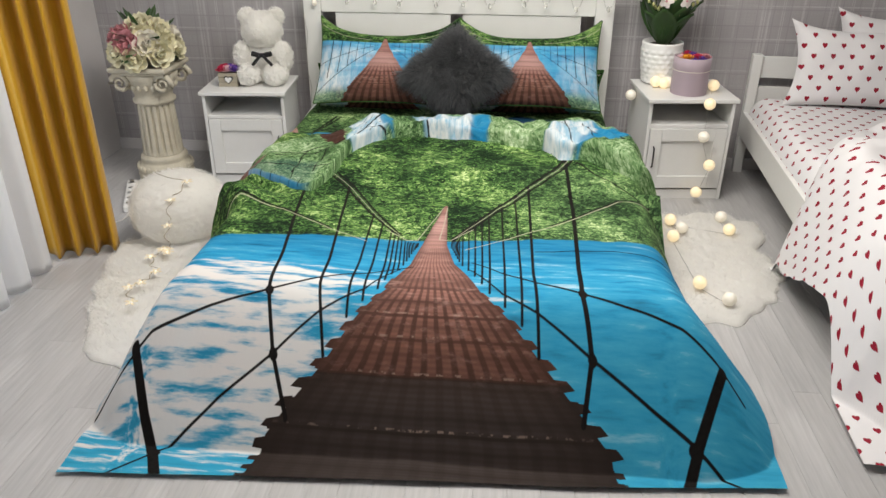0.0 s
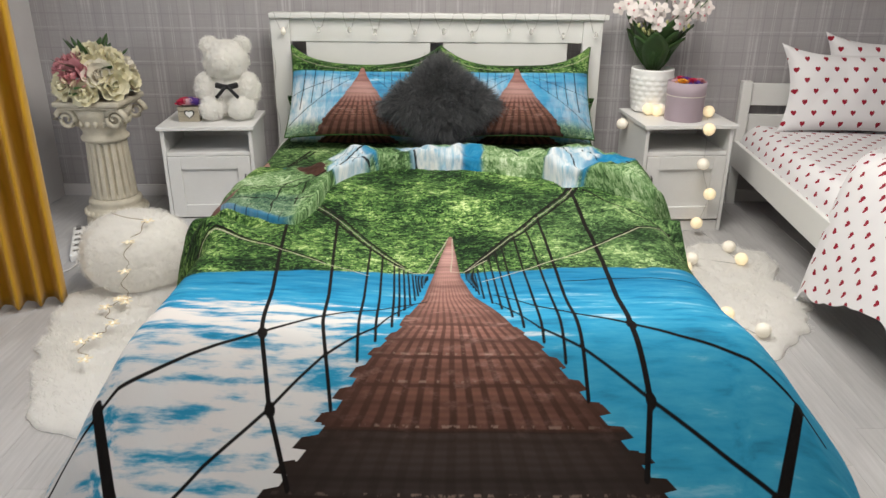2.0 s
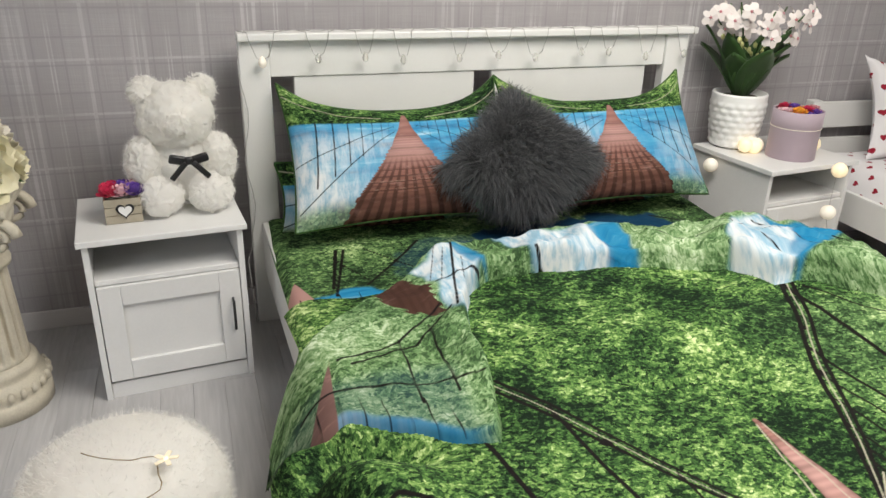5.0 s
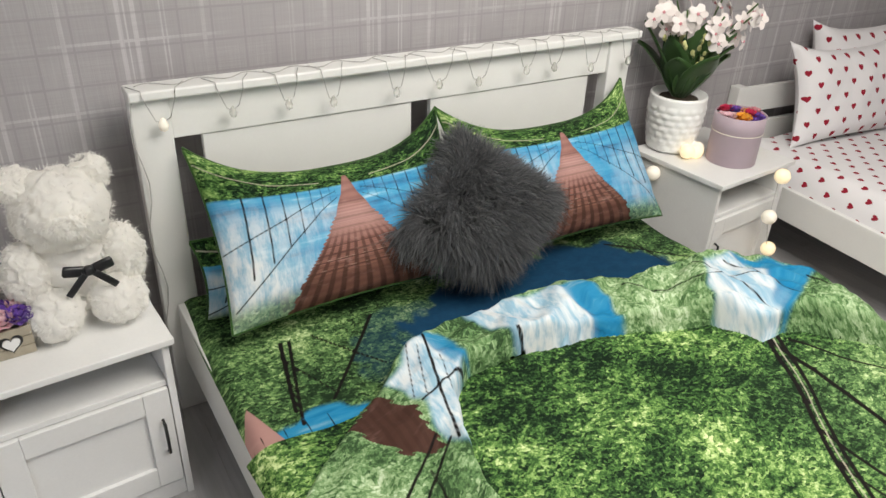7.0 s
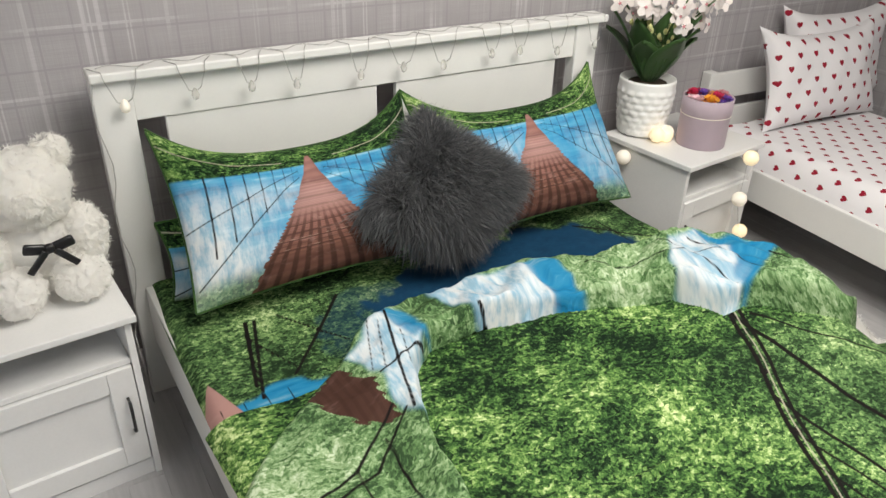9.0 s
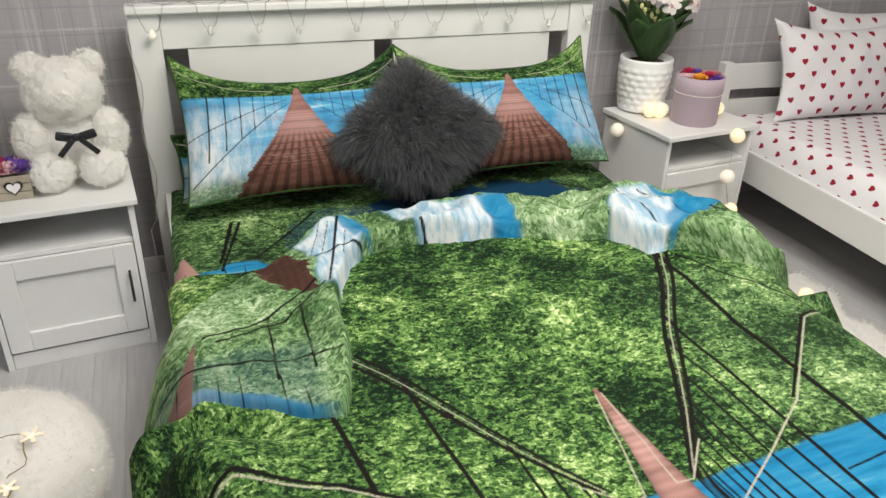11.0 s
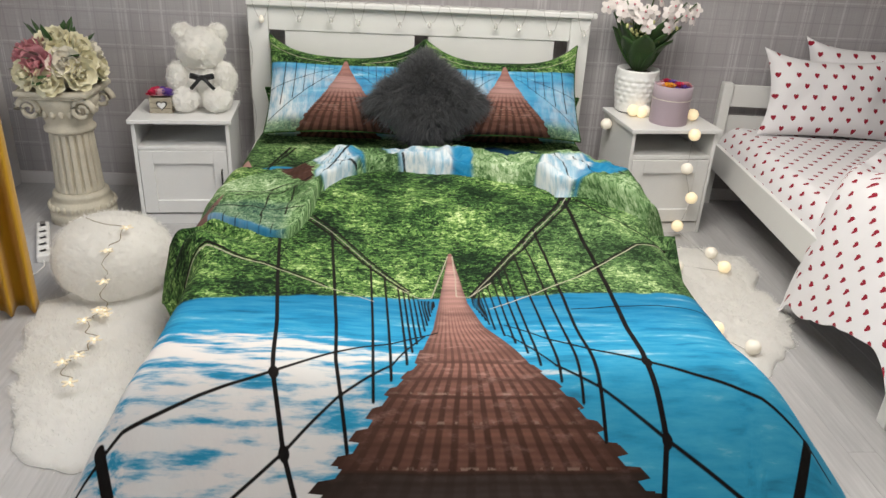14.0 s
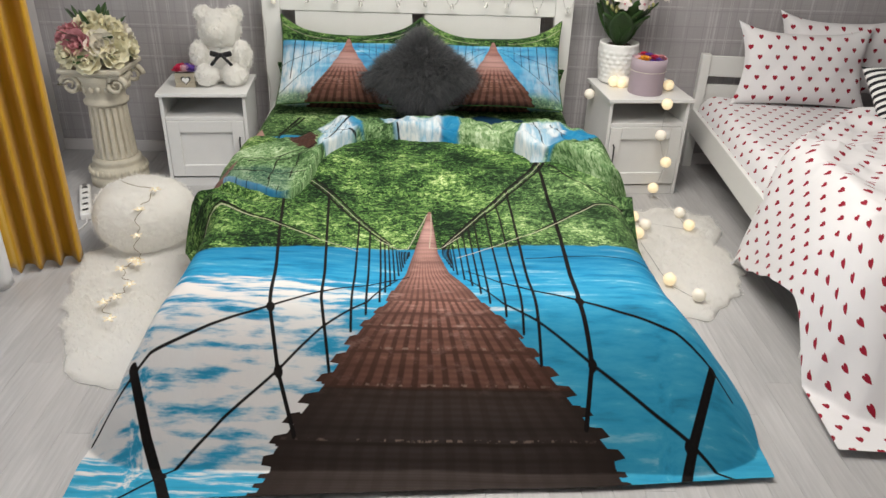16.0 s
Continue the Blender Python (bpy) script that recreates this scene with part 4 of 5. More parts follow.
M_CREAM = petal_material("cream_petals", (0.72, 0.66, 0.42), (0.88, 0.85, 0.68))
M_IVORY = petal_material("ivory_petals", (0.74, 0.68, 0.56), (0.88, 0.84, 0.76))
M_PINK = petal_material("pink_petals", (0.50, 0.17, 0.20), (0.75, 0.38, 0.40))
M_LEAF = petal_material("green_leaves", (0.012, 0.035, 0.008), (0.05, 0.12, 0.025))
M_STEM = painted("green_stems", (0.06, 0.11, 0.03), 0.5)
M_RED = petal_material("crimson_petals", (0.45, 0.01, 0.05), (0.7, 0.04, 0.12))
M_VIOLET = petal_material("violet_petals", (0.08, 0.03, 0.28), (0.25, 0.12, 0.5))
M_ORANGE = petal_material("orange_petals", (0.75, 0.25, 0.02), (0.85, 0.5, 0.05))
M_BLUSH = petal_material("blush_petals", (0.75, 0.45, 0.5), (0.85, 0.62, 0.66))
M_CRATE = painted("grey_brown_wood", (0.40, 0.355, 0.27), 0.75, 0.25, 30, 0.002)


def heart_shape(bm, r, at, thick):
    """A flat heart of some thickness, facing -y."""
    b = bmesh.new()
    ring = []
    for k in range(28):
        t = 2 * math.pi * k / 28
        ring.append((r / 16 * 16 * math.sin(t) ** 3, r / 16 * (13 * math.cos(t) - 5 * math.cos(2 * t) - 2 * math.cos(3 * t) - math.cos(4 * t))))
    front = b.faces.new([b.verts.new((at[0] + x, at[1], at[2] + z)) for x, z in ring])
    ext = bmesh.ops.extrude_face_region(b, geom=[front])
    for v in ext["geom"]:
        if isinstance(v, bmesh.types.BMVert):
            v.co.y += thick
    return join(bm, b)


def flower_crate():
    o = tagged(empty("flower_crate", (-1.262, -0.225, NS_TOP)), "small wooden crate with a white heart and bright soap roses", "flower box")
    body = None
    for z in (0.013, 0.039, 0.065):
        for y in (-0.045, 0.045):
            body = box((0.104, 0.006, 0.024), (0, y, z), 0.001, body)
        for x in (-0.049, 0.049):
            body = box((0.006, 0.083, 0.024), (x, 0, z), 0.001, body)
    part("crate", box((0.09, 0.08, 0.004), (0, 0, 0.004), 0, body), M_CRATE, o)
    part("heart_rim", heart_shape(bmesh.new(), 0.026, (0.005, -0.0505, 0.041), 0.004), M_RIBBON, o, "dark rim of the heart tag")
    part("heart_tag", heart_shape(bmesh.new(), 0.019, (0.005, -0.0545, 0.041), 0.004), M_WHITE, o, "white wooden heart tag")
    for k, (x, y, m) in enumerate(((-0.03, -0.02, M_RED), (0.0, -0.025, M_BLUSH), (0.032, -0.02, M_VIOLET), (-0.028, 0.02, M_RED), (0.004, 0.02, M_VIOLET), (0.034, 0.02, M_BLUSH))):
        bm = bmesh.new()
        rose(bm, (x, y, 0.084), 0.028, (x * 4, y * 3 - 0.1, 1), k)
        part("soap_rose", bm, m, o)
    o.matrix_basis = pose(-1.262, -0.225, NS_TOP, 0, 0, 4)


flower_crate()


def textured_pot():
    """White ceramic planter covered in round dimples, with orchids."""
    o = tagged(empty("orchid_pot", (1.125, -0.02, NS_TOP_R)), "white dimpled ceramic pot with a blooming white orchid", "potted plant")
    prof = [(0.0, 0.0), (0.066, 0.0), (0.072, 0.008)]
    rows = 44
    for i in range(rows + 1):
        f = i / rows
        prof.append((0.072 + 0.024 * math.sin(math.pi * (0.10 + 0.42 * f)), 0.008 + 0.192 * f))
    prof += [(0.094, 0.206), (0.088, 0.206), (0.082, 0.19), (0.0, 0.185)]

    def dimple(a, i):
        if not 3 < i < rows - 2:
            return 1
        row = (i - 3) / 5.5
        return 1 + 0.045 * abs(math.sin(math.pi * row)) * abs(math.sin(8 * a + (math.pi / 2) * (int(row) % 2)))

    part("pot", lathe(prof, 128, flute=dimple), painted("glazed_white", (0.86, 0.86, 0.84), 0.3, 0.03), o, smooth=True)
    part("soil", lathe([(0.0, 0.186), (0.084, 0.187), (0.0, 0.196)], 24), painted("bark_soil", (0.05, 0.035, 0.02), 0.9, 0.4, 60, 0.006), o)
    rng = random.Random(4)
    for k in range(24):
        ang = 2 * math.pi * k / 12 + rng.uniform(-0.3, 0.3)
        L, w, up = rng.uniform(0.10, 0.155), rng.uniform(0.045, 0.064), rng.uniform(0.15, 0.22)
        if k > 12:
            L, up = rng.uniform(0.03, 0.07), rng.uniform(0.13, 0.17)
        bm = bmesh.new()
        rows_ = []
        for i in range(9):
            f = i / 8
            r = 0.02 + L * f
            z = 0.19 + up * 1.6 * f - 0.09 * f * f
            hw = w * math.sin(math.pi * min(1, 0.08 + 0.92 * f) ** 0.8) + 0.002
            row = []
            for j, s in enumerate((-1, -0.5, 0, 0.5, 1)):
                x, y = r * math.cos(ang) - s * hw * math.sin(ang), r * math.sin(ang) + s * hw * math.cos(ang)
                row.append(bm.verts.new((x, y, z + 0.012 * s * s)))
            rows_.append(row)
        for a, b in zip(rows_, rows_[1:]):
            for j in range(4):
                bm.faces.new((a[j], a[j + 1], b[j + 1], b[j]))
        leaf = part("leaf", bm, M_LEAF, o, smooth=True)
        mod = leaf.modifiers.new("thick", "SOLIDIFY")
        mod.thickness = 0.0025
    for k in range(8):
        ang = 2 * math.pi * k / 8 + 0.4
        lean = rng.uniform(0.07, 0.19)
        pts = [(0.02 * math.cos(ang) + lean * f * f * math.cos(ang), 0.02 * math.sin(ang) + lean * f * f * math.sin(ang) - 0.02 * f, 0.19 + 0.30 * f + 0.03 * rng.random() * f) for f in (0, 0.25, 0.5, 0.75, 1)]
        stem = part("stem", tube(pts, 0.003, n=6), M_STEM, o, smooth=True)
        for i in range(5):
            f = 0.78 + 0.06 * i
            x = 0.02 * math.cos(ang) + lean * f * f * math.cos(ang) + rng.uniform(-0.035, 0.035)
            y = 0.02 * math.sin(ang) + lean * f * f * math.sin(ang) - 0.02 * f + rng.uniform(-0.04, 0.02)
            z = 0.19 + 0.30 * f + rng.uniform(-0.03, 0.03)
            bm = bmesh.new()
            face = Vector((math.cos(ang) * 0.5 + rng.uniform(-0.6, 0.6), math.sin(ang) * 0.4 - 0.8, rng.uniform(-0.1, 0.5)))
            rot = face.to_track_quat("Z", "Y").to_matrix().to_4x4()
            for p in range(5):
                m = Matrix.Translation((x, y, z)) @ rot @ Matrix.Rotation(2 * math.pi * p / 5, 4, "Z")
                wide = 0.016 if p % 2 else 0.012
                vs = [bm.verts.new(m @ Vector(c)) for c in ((0.003, 0, 0), (0.016, wide, 0.003), (0.031, wide * 0.6, -0.003), (0.034, 0, -0.005), (0.031, -wide * 0.6, -0.003), (0.016, -wide, 0.003))]
                bm.faces.new(vs).smooth = True
            n0 = len(bm.faces)
            ball(0.006, (x, y, z), bm, 1)
            bm.faces.ensure_lookup_table()
            for fc in bm.faces[n0:]:
                fc.material_index = 1
            part("orchid_flower", bm, [M_ORCHID, M_PINK], stem)
        for i in range(5):
            f = 0.48 + 0.06 * i
            at = (0.02 * math.cos(ang) + lean * f * f * math.cos(ang) + rng.uniform(-0.03, 0.03), 0.02 * math.sin(ang) + lean * f * f * math.sin(ang) - 0.02 * f + rng.uniform(-0.03, 0.01), 0.19 + 0.30 * f)
            part("bud", ball(1, at, None, 2, (0.007, 0.007, 0.011)), M_BUD, stem, smooth=True)
    o.scale = (1.15, 1.15, 1.1)


M_BUD = petal_material("orchid_buds", (0.30, 0.34, 0.08), (0.62, 0.60, 0.28))
M_ORCHID = petal_material("orchid_petals", (0.62, 0.52, 0.50), (0.82, 0.78, 0.75))
textured_pot()


def hat_box():
    o = tagged(empty("hat_box", (1.25, -0.225, NS_TOP_R)), "round lilac velvet box filled with colourful soap flowers", "flower box")
    m = cloth("lilac_velvet", (0.42, 0.34, 0.385), 0.12, 1200)
    part("box_wall", lathe([(0.0, 0.0), (0.083, 0.0), (0.085, 0.003), (0.085, 0.115), (0.0855, 0.117), (0.085, 0.119), (0.087, 0.122), (0.087, 0.181), (0.083, 0.182), (0.081, 0.174), (0.081, 0.15), (0.0, 0.148)], 64), m, o, smooth=True)
    part("cord", tube([(0.0865 * math.cos(a * math.pi / 24), 0.0865 * math.sin(a * math.pi / 24), 0.119) for a in range(49)], 0.0016, n=5), M_IVORY, o, smooth=True)
    mats = (M_VIOLET, M_PINK, M_BLUSH, M_ORANGE, M_VIOLET, M_RED, M_BLUSH)
    k = 0
    for ring, count in ((0.0, 1), (0.028, 5), (0.053, 9)):
        for i in range(count):
            a = 2 * math.pi * i / count + ring * 9
            x, y = ring * math.cos(a), ring * math.sin(a)
            bm = bmesh.new()
            rose(bm, (x, y, 0.158 + 0.007 * (k % 3)), 0.024, (x * 3, y * 3, 1), 100 + k)
            part("soap_rose", bm, mats[(k * 3 + i) % 7], o)
            k += 1
    o.scale = (1.1, 1.1, 1.06)


hat_box()


def pedestal():
    o = tagged(empty("pedestal", (-1.69, -0.29, 0)), "ivory plaster fluted column with a scrolled capital", "pedestal")
    rng = random.Random(2)
    part("base", lathe([(0, 0), (0.155, 0), (0.155, 0.045), (0.15, 0.05), (0.142, 0.055), (0.15, 0.075), (0.146, 0.095), (0.128, 0.105), (0.122, 0.115), (0.132, 0.13), (0.128, 0.145), (0.112, 0.155), (0, 0.155)], 48), M_PLASTER, o, smooth=True)
    part("shaft", lathe([(0.112 - 0.014 * i / 20, 0.15 + 0.31 * i / 20) for i in range(21)], 288, flute=lambda a, i: 1 - 0.16 * max(0.0, (math.cos(18 * a) - 0.1) / 0.9) ** 0.6 * min(1.0, max(0.0, (i - 0.5) / 1.5), max(0.0, (19.5 - i) / 1.5))), M_PLASTER, o, smooth=True)
    part("collar", lathe([(0.1, 0.45), (0.114, 0.458), (0.116, 0.472), (0.104, 0.482), (0.102, 0.50), (0.106, 0.52), (0.118, 0.55), (0.136, 0.585), (0.148, 0.615), (0.13, 0.632), (0.0, 0.633)], 48, flute=lambda a, i: 1 + (0.05 * abs(math.sin(9 * a)) if i in (5, 6, 7) else 0)), M_PLASTER, o, smooth=True)
    part("abacus", box((0.325, 0.325, 0.026), (0, 0, 0.6545), 0.008), M_PLASTER, o)
    part("abacus_moulding", box((0.295, 0.295, 0.016), (0, 0, 0.6335), 0.006), M_PLASTER, o)
    for k in range(26):
        a = 2 * math.pi * (k + 0.5) / 26
        part("carved_leaf", ball(1, (0.150 * math.cos(a), 0.150 * math.sin(a), 0.082), None, 2, (0.011, 0.011, 0.017)), M_PLASTER, o, smooth=True)
    for k in range(20):
        a = 2 * math.pi * (k + 0.5) / 20
        part("carved_egg", ball(1, (0.125 * math.cos(a), 0.125 * math.sin(a), 0.552), None, 2, (0.013, 0.013, 0.020)), M_PLASTER, o, smooth=True)
    for sx in (-1, 1):
        for sy in (-1, 1):
            pts = []
            for k in range(26):
                a = k * 0.42
                r = 0.054 * (1 - k / 30)
                pts.append((sx * (0.118 + r * math.cos(a)), sy * 0.125, 0.578 + r * math.sin(a)))
            part("scroll", tube(pts, [0.016 * (1 - k / 40) for k in range(26)], n=7), M_PLASTER, o, smooth=True)
    b = tagged(empty("bouquet", (-1.69, -0.29, 0.6675)), "bouquet of cream roses and pink peonies on the column", "flowers")
    part("vase", lathe([(0, 0), (0.07, 0), (0.10, 0.03), (0.105, 0.07), (0.095, 0.075), (0, 0.07)], 32), M_PLASTER, b, smooth=True)
    k = 0
    for level, (count, rad, z) in enumerate(((9, 0.15, 0.06), (8, 0.125, 0.12), (5, 0.08, 0.15), (2, 0.03, 0.18))):
        for i in range(count):
            a = 2 * math.pi * (i + 0.5 * level) / count + rng.uniform(-0.2, 0.2)
            x, y = rad * math.cos(a), rad * math.sin(a)
            pink = z > 0.08 and x < 0.0
            bm = bmesh.new()
            rose(bm, (x, y, z + rng.uniform(-0.015, 0.015)), rng.uniform(0.05, 0.066), (x * 5, y * 5 - 0.15, z * 2.2), 300 + k)
            part("peony" if pink else "rose", bm, M_PINK if pink else (M_CREAM if rng.random() < 0.6 else M_IVORY), b)
            k += 1
    for i in range(34):
        a, e = rng.uniform(0, 6.28), rng.uniform(-0.3, 1.2)
        d = Vector((math.cos(a) * math.cos(e), math.sin(a) * math.cos(e), math.sin(e)))
        base = Vector((0, 0, 0.10)) + 0.10 * d
        bm = bmesh.new()
        side = d.cross(Vector((0.2, 0.1, 1))).normalized()
        vs = [bm.verts.new(base + d * (0.12 * f) + side * (0.022 * w)) for f, w in ((0, 0.1), (0.4, 1), (0.75, 0.7), (1, 0), (0.75, -0.7), (0.4, -1))]
        bm.faces.new(vs)
        leaf = part("leaf", bm, M_LEAF, b, smooth=True)
        leaf.modifiers.new("thick", "SOLIDIFY").thickness = 0.001


pedestal()



def power_strip():
    """White socket strip lying on the floor behind the curtain."""
    o = tagged(empty("power_strip", (-1.745, -0.645, 0)), "white power strip with dark sockets on the floor", "power strip")
    white, dark = painted("white_plastic", (0.80, 0.79, 0.77), 0.35, 0.03), painted("socket_holes", (0.10, 0.09, 0.085), 0.6)
    part("case", box((0.055, 0.40, 0.038), (0, 0, 0.019), 0.008), white, o)
    for k in range(5):
        y = -0.15 + 0.075 * k
        ring = part("socket", lathe([(0.0, 0.0372), (0.020, 0.0372), (0.021, 0.041), (0.018, 0.041), (0.016, 0.038), (0, 0.038)], 24, (0, y, 0)), white, o, smooth=True)
        for s in (-1, 1):
            part("socket_hole", lathe([(0, 0.0375), (0.0045, 0.0375), (0.0045, 0.0405), (0, 0.0405)], 10, (0.0085 * s, y + 0.0085 * s, 0)), dark, ring)
    part("switch", box((0.022, 0.03, 0.008), (0, 0.178, 0.041), 0.002), painted("grey_switch", (0.2, 0.19, 0.18), 0.3), o)
    cord = [(0, -0.198, 0.015), (0.0, -0.24, 0.006), (-0.03, -0.3, 0.005), (-0.09, -0.33, 0.005), (-0.16, -0.33, 0.005)]
    part("cord", tube(cord, 0.0035, n=6), white, o, smooth=True)
    o.rotation_euler = (0, 0, 0.40)


power_strip()

# ---- soft things on the floor ----


def pouf():
    c, r = np.array((-1.268, -1.065, 0.160)), np.array((0.225, 0.215, 0.160))
    o = tagged(empty("pouf", (c[0], c[1], 0)), "round fluffy white fur pouf on the sheepskin", "pouf")
    bm = ball(1, (0, 0, 0), None, 6)
    for v in bm.verts:
        q = (math.hypot(v.co.x, v.co.y) ** 2.5 + abs(v.co.z) ** 2.5) ** -0.4
        d = v.co * q
        lump = 1 + 0.035 * noise.noise(d * 2.6) + 0.022 * noise.noise(d * 7) + 0.012 * noise.noise(d * 22)
        v.co = (d.x * r[0] * lump, d.y * r[1] * lump, d.z * r[2] * lump + c[2])
    part("cover", bm, M_WHITEFUR, o, smooth=True)
    rng = np.random.default_rng(11)
    d = rng.normal(size=(15000, 3))
    d /= np.linalg.norm(d, axis=1)[:, None]
    d = d[d[:, 2] > -0.8]
    d /= (np.hypot(d[:, 0], d[:, 1]) ** 2.5 + np.abs(d[:, 2]) ** 2.5)[:, None] ** 0.4
    lean = np.stack([waves(d[:, 0], d[:, 1] + d[:, 2], 211, 5), waves(d[:, 0], d[:, 2], 212, 5), waves(d[:, 1], d[:, 2], 213, 5)], -1)
    N = d / r
    N = N / np.linalg.norm(N, axis=1)[:, None] + 0.3 * lean
    strands("fur", d * r + np.array((0, 0, c[2])), N / np.linalg.norm(N, axis=1)[:, None], 0.018, 0.0008, M_WHITEFUR, o, droop=0.25, wild=0.5, seed=12)


pouf()


def sheepskin(cx, cy, rim, seed, label, n=14000):
    """A hide with a wavy outline given by its corners, under deep uneven fleece."""
    o = tagged(empty("sheepskin_rug", (cx, cy, 0)), label, "rug", "sheepskin rugs")
    polar = sorted((math.atan2(y - cy, x - cx), math.hypot(x - cx, y - cy)) for x, y in rim)
    angles, radii = [p[0] for p in polar], [p[1] for p in polar]

    def place(q, a):
        e = np.interp(a, angles, radii, period=2 * np.pi) * (1 + 0.035 * np.sin(11 * a + seed) + 0.025 * np.sin(23 * a + 2 * seed))
        return q * e * np.cos(a), q * e * np.sin(a)

    def pile(x, y, q):
        return (0.030 + 0.009 * waves(x, y, seed + 7, 13) + 0.006 * waves(x, y, seed + 8, 32) + 0.004 * waves(x, y, seed + 9, 90)) * np.sqrt(1 - np.clip(q, 0, 1) ** 6) + 0.004

    rad, ang = np.meshgrid(np.linspace(0, 1, 70), np.linspace(-np.pi, np.pi, 301))
    X, Y = place(rad, ang)
    grid_object("hide", X, Y, pile(X, Y, rad), M_WHITEFUR, o)
    rng = np.random.default_rng(seed)
    q, a = np.sqrt(rng.uniform(0, 1, n)), rng.uniform(-np.pi, np.pi, n)
    x, y = place(q, a)
    out = np.stack([np.cos(a), np.sin(a), 0 * a], -1) * (q ** 5)[:, None]
    N = np.array((0, 0, 0.85)) + 0.9 * out + 0.6 * np.stack([waves(x, y, seed + 1, 20), waves(x, y, seed + 2, 20), 0 * x], -1)
    N /= np.linalg.norm(N, axis=1)[:, None]
    strands("fur", np.stack([x, y, pile(x, y, q) - 0.003], -1), N, 0.022, 0.0011, M_WHITEFUR, o, droop=0.3, wild=0.35, seed=seed + 3)


sheepskin(-1.19, -1.60, [(-1.52, -1.22), (-1.44, -1.5), (-1.37, -1.72), (-1.27, -1.95), (-1.25, -2.08), (-1.12, -2.16), (-1.01, -2.12), (-0.97, -2.0), (-0.95, -1.73), (-0.91, -1.36), (-0.99, -1.13), (-1.2, -1.0)], 3, "long white sheepskin rug under the pouf")
sheepskin(1.24, -1.10, [(1.06, -0.64), (1.40, -0.57), (1.58, -0.64), (1.49, -1.0), (1.46, -1.40), (1.25, -1.63), (1.05, -1.66), (0.98, -1.45), (0.98, -0.9)], 6, "white sheepskin rug with glowing ball lights on it")

# ---- curtains ----


def hanging(name, x0, y0, x1, y1, folds, depth, mat, label, seed, flare=0.0, res=14, bottom=0.015):
    """A gathered curtain from the ceiling track to the floor, in folds along a line."""
    n = folds * res
    s, h = np.meshgrid(np.linspace(0, 1, n), np.linspace(0, 1, 60))
    wob = waves(s * 3, h * 0.7, seed, 3)
    ph = s * folds * 2 * np.pi + 0.5 * wob
    d = depth * (0.75 + 0.35 * wob * 0.6) * (np.sin(ph) + 0.3 * np.sin(2 * ph + 1 + wob))
    dx, dy = x1 - x0, y1 - y0
    L = math.hypot(dx, dy)
    nx, ny = -dy / L, dx / L
    spread = 1 + flare * (1 - h)
    X = x0 + dx * (0.5 + (s - 0.5) * spread) + nx * d * spread
    Y = y0 + dy * (0.5 + (s - 0.5) * spread) + ny * d * spread
    Z = bottom + h * (TOP - 0.05 - bottom)
    o = tagged(empty(name, (0, 0, 0)), label, "curtain", "curtains")
    cl = grid_object("cloth", X, Y, Z, mat, o)
    cl.modifiers.new("thick", "SOLIDIFY").thickness = 0.002
    part("heading_tape", tube([(float(a), float(b), TOP - 0.06) for a, b in zip(X[-1, ::4], Y[-1, ::4])], 0.008, n=5), mat, o, smooth=True)
    return o


hanging("curtain", -1.80, -1.38, -1.515, -1.23, 4, 0.052, M_MUSTARD, "heavy mustard yellow curtain hanging in deep folds", 31)
hanging("voile_curtain", -1.74, -1.46, -1.68, -3.7, 14, 0.04, M_SHEER, "sheer white voile curtain reaching the floor", 41, bottom=0.012)
tagged(part("curtain_track", box((0.05, 3.0, 0.03), (-1.68, -2.5, TOP - 0.017), 0.004), M_WHITE), "white ceiling track holding the curtains", "curtain rail", "", "structure")

# ---- single bed ----


def heart_cotton():
    m = Mat("heart_print_cotton", 0.75, spec=0.2)
    uv = m.coords("UV")
    sep = m.node("ShaderNodeSeparateXYZ")
    m.put(sep.inputs[0], uv)
    px, py, r = 0.092, 0.055, 0.0125
    row = m.math("FLOOR", m.math("DIVIDE", sep.outputs[1], py))
    shift = m.math("MULTIPLY", m.math("MODULO", row, 2.0), 0.5)
    cx = m.math("SUBTRACT", m.math("FRACT", m.math("ADD", m.math("DIVIDE", sep.outputs[0], px), shift)), 0.5)
    cy = m.math("SUBTRACT", m.math("FRACT", m.math("DIVIDE", sep.outputs[1], py)), 0.45)
    x, y = m.math("ABSOLUTE", m.math("MULTIPLY", cx, px / r)), m.math("MULTIPLY", cy, py / r)
    lift = m.math("SUBTRACT", y, m.math("MULTIPLY", m.math("SQRT", x), 0.75))
    d = m.math("ADD", m.math("MULTIPLY", x, x), m.math("MULTIPLY", lift, lift))
    inside = m.math("SUBTRACT", 1.0, m.step(d, 0.82, 1.05))
    white = m.mix(m.noise(uv, 5, 3), (0.70, 0.685, 0.70), (0.79, 0.775, 0.785))
    m.color(m.mix(inside, white, m.mix(m.noise(uv, 60, 2), (0.21, 0.008, 0.02), (0.34, 0.014, 0.036))))
    m.bump(m.noise(uv, 10, 4, 0.6), 0.010, 0.3)
    return m.m


M_HEART = heart_cotton()
SB_L, SB_R = 1.70, 2.66
SKEW = pose(SB_L - 0.04, 0.108, 0, 0, 0, -4.0) @ pose(-SB_L, -0.06, 0)


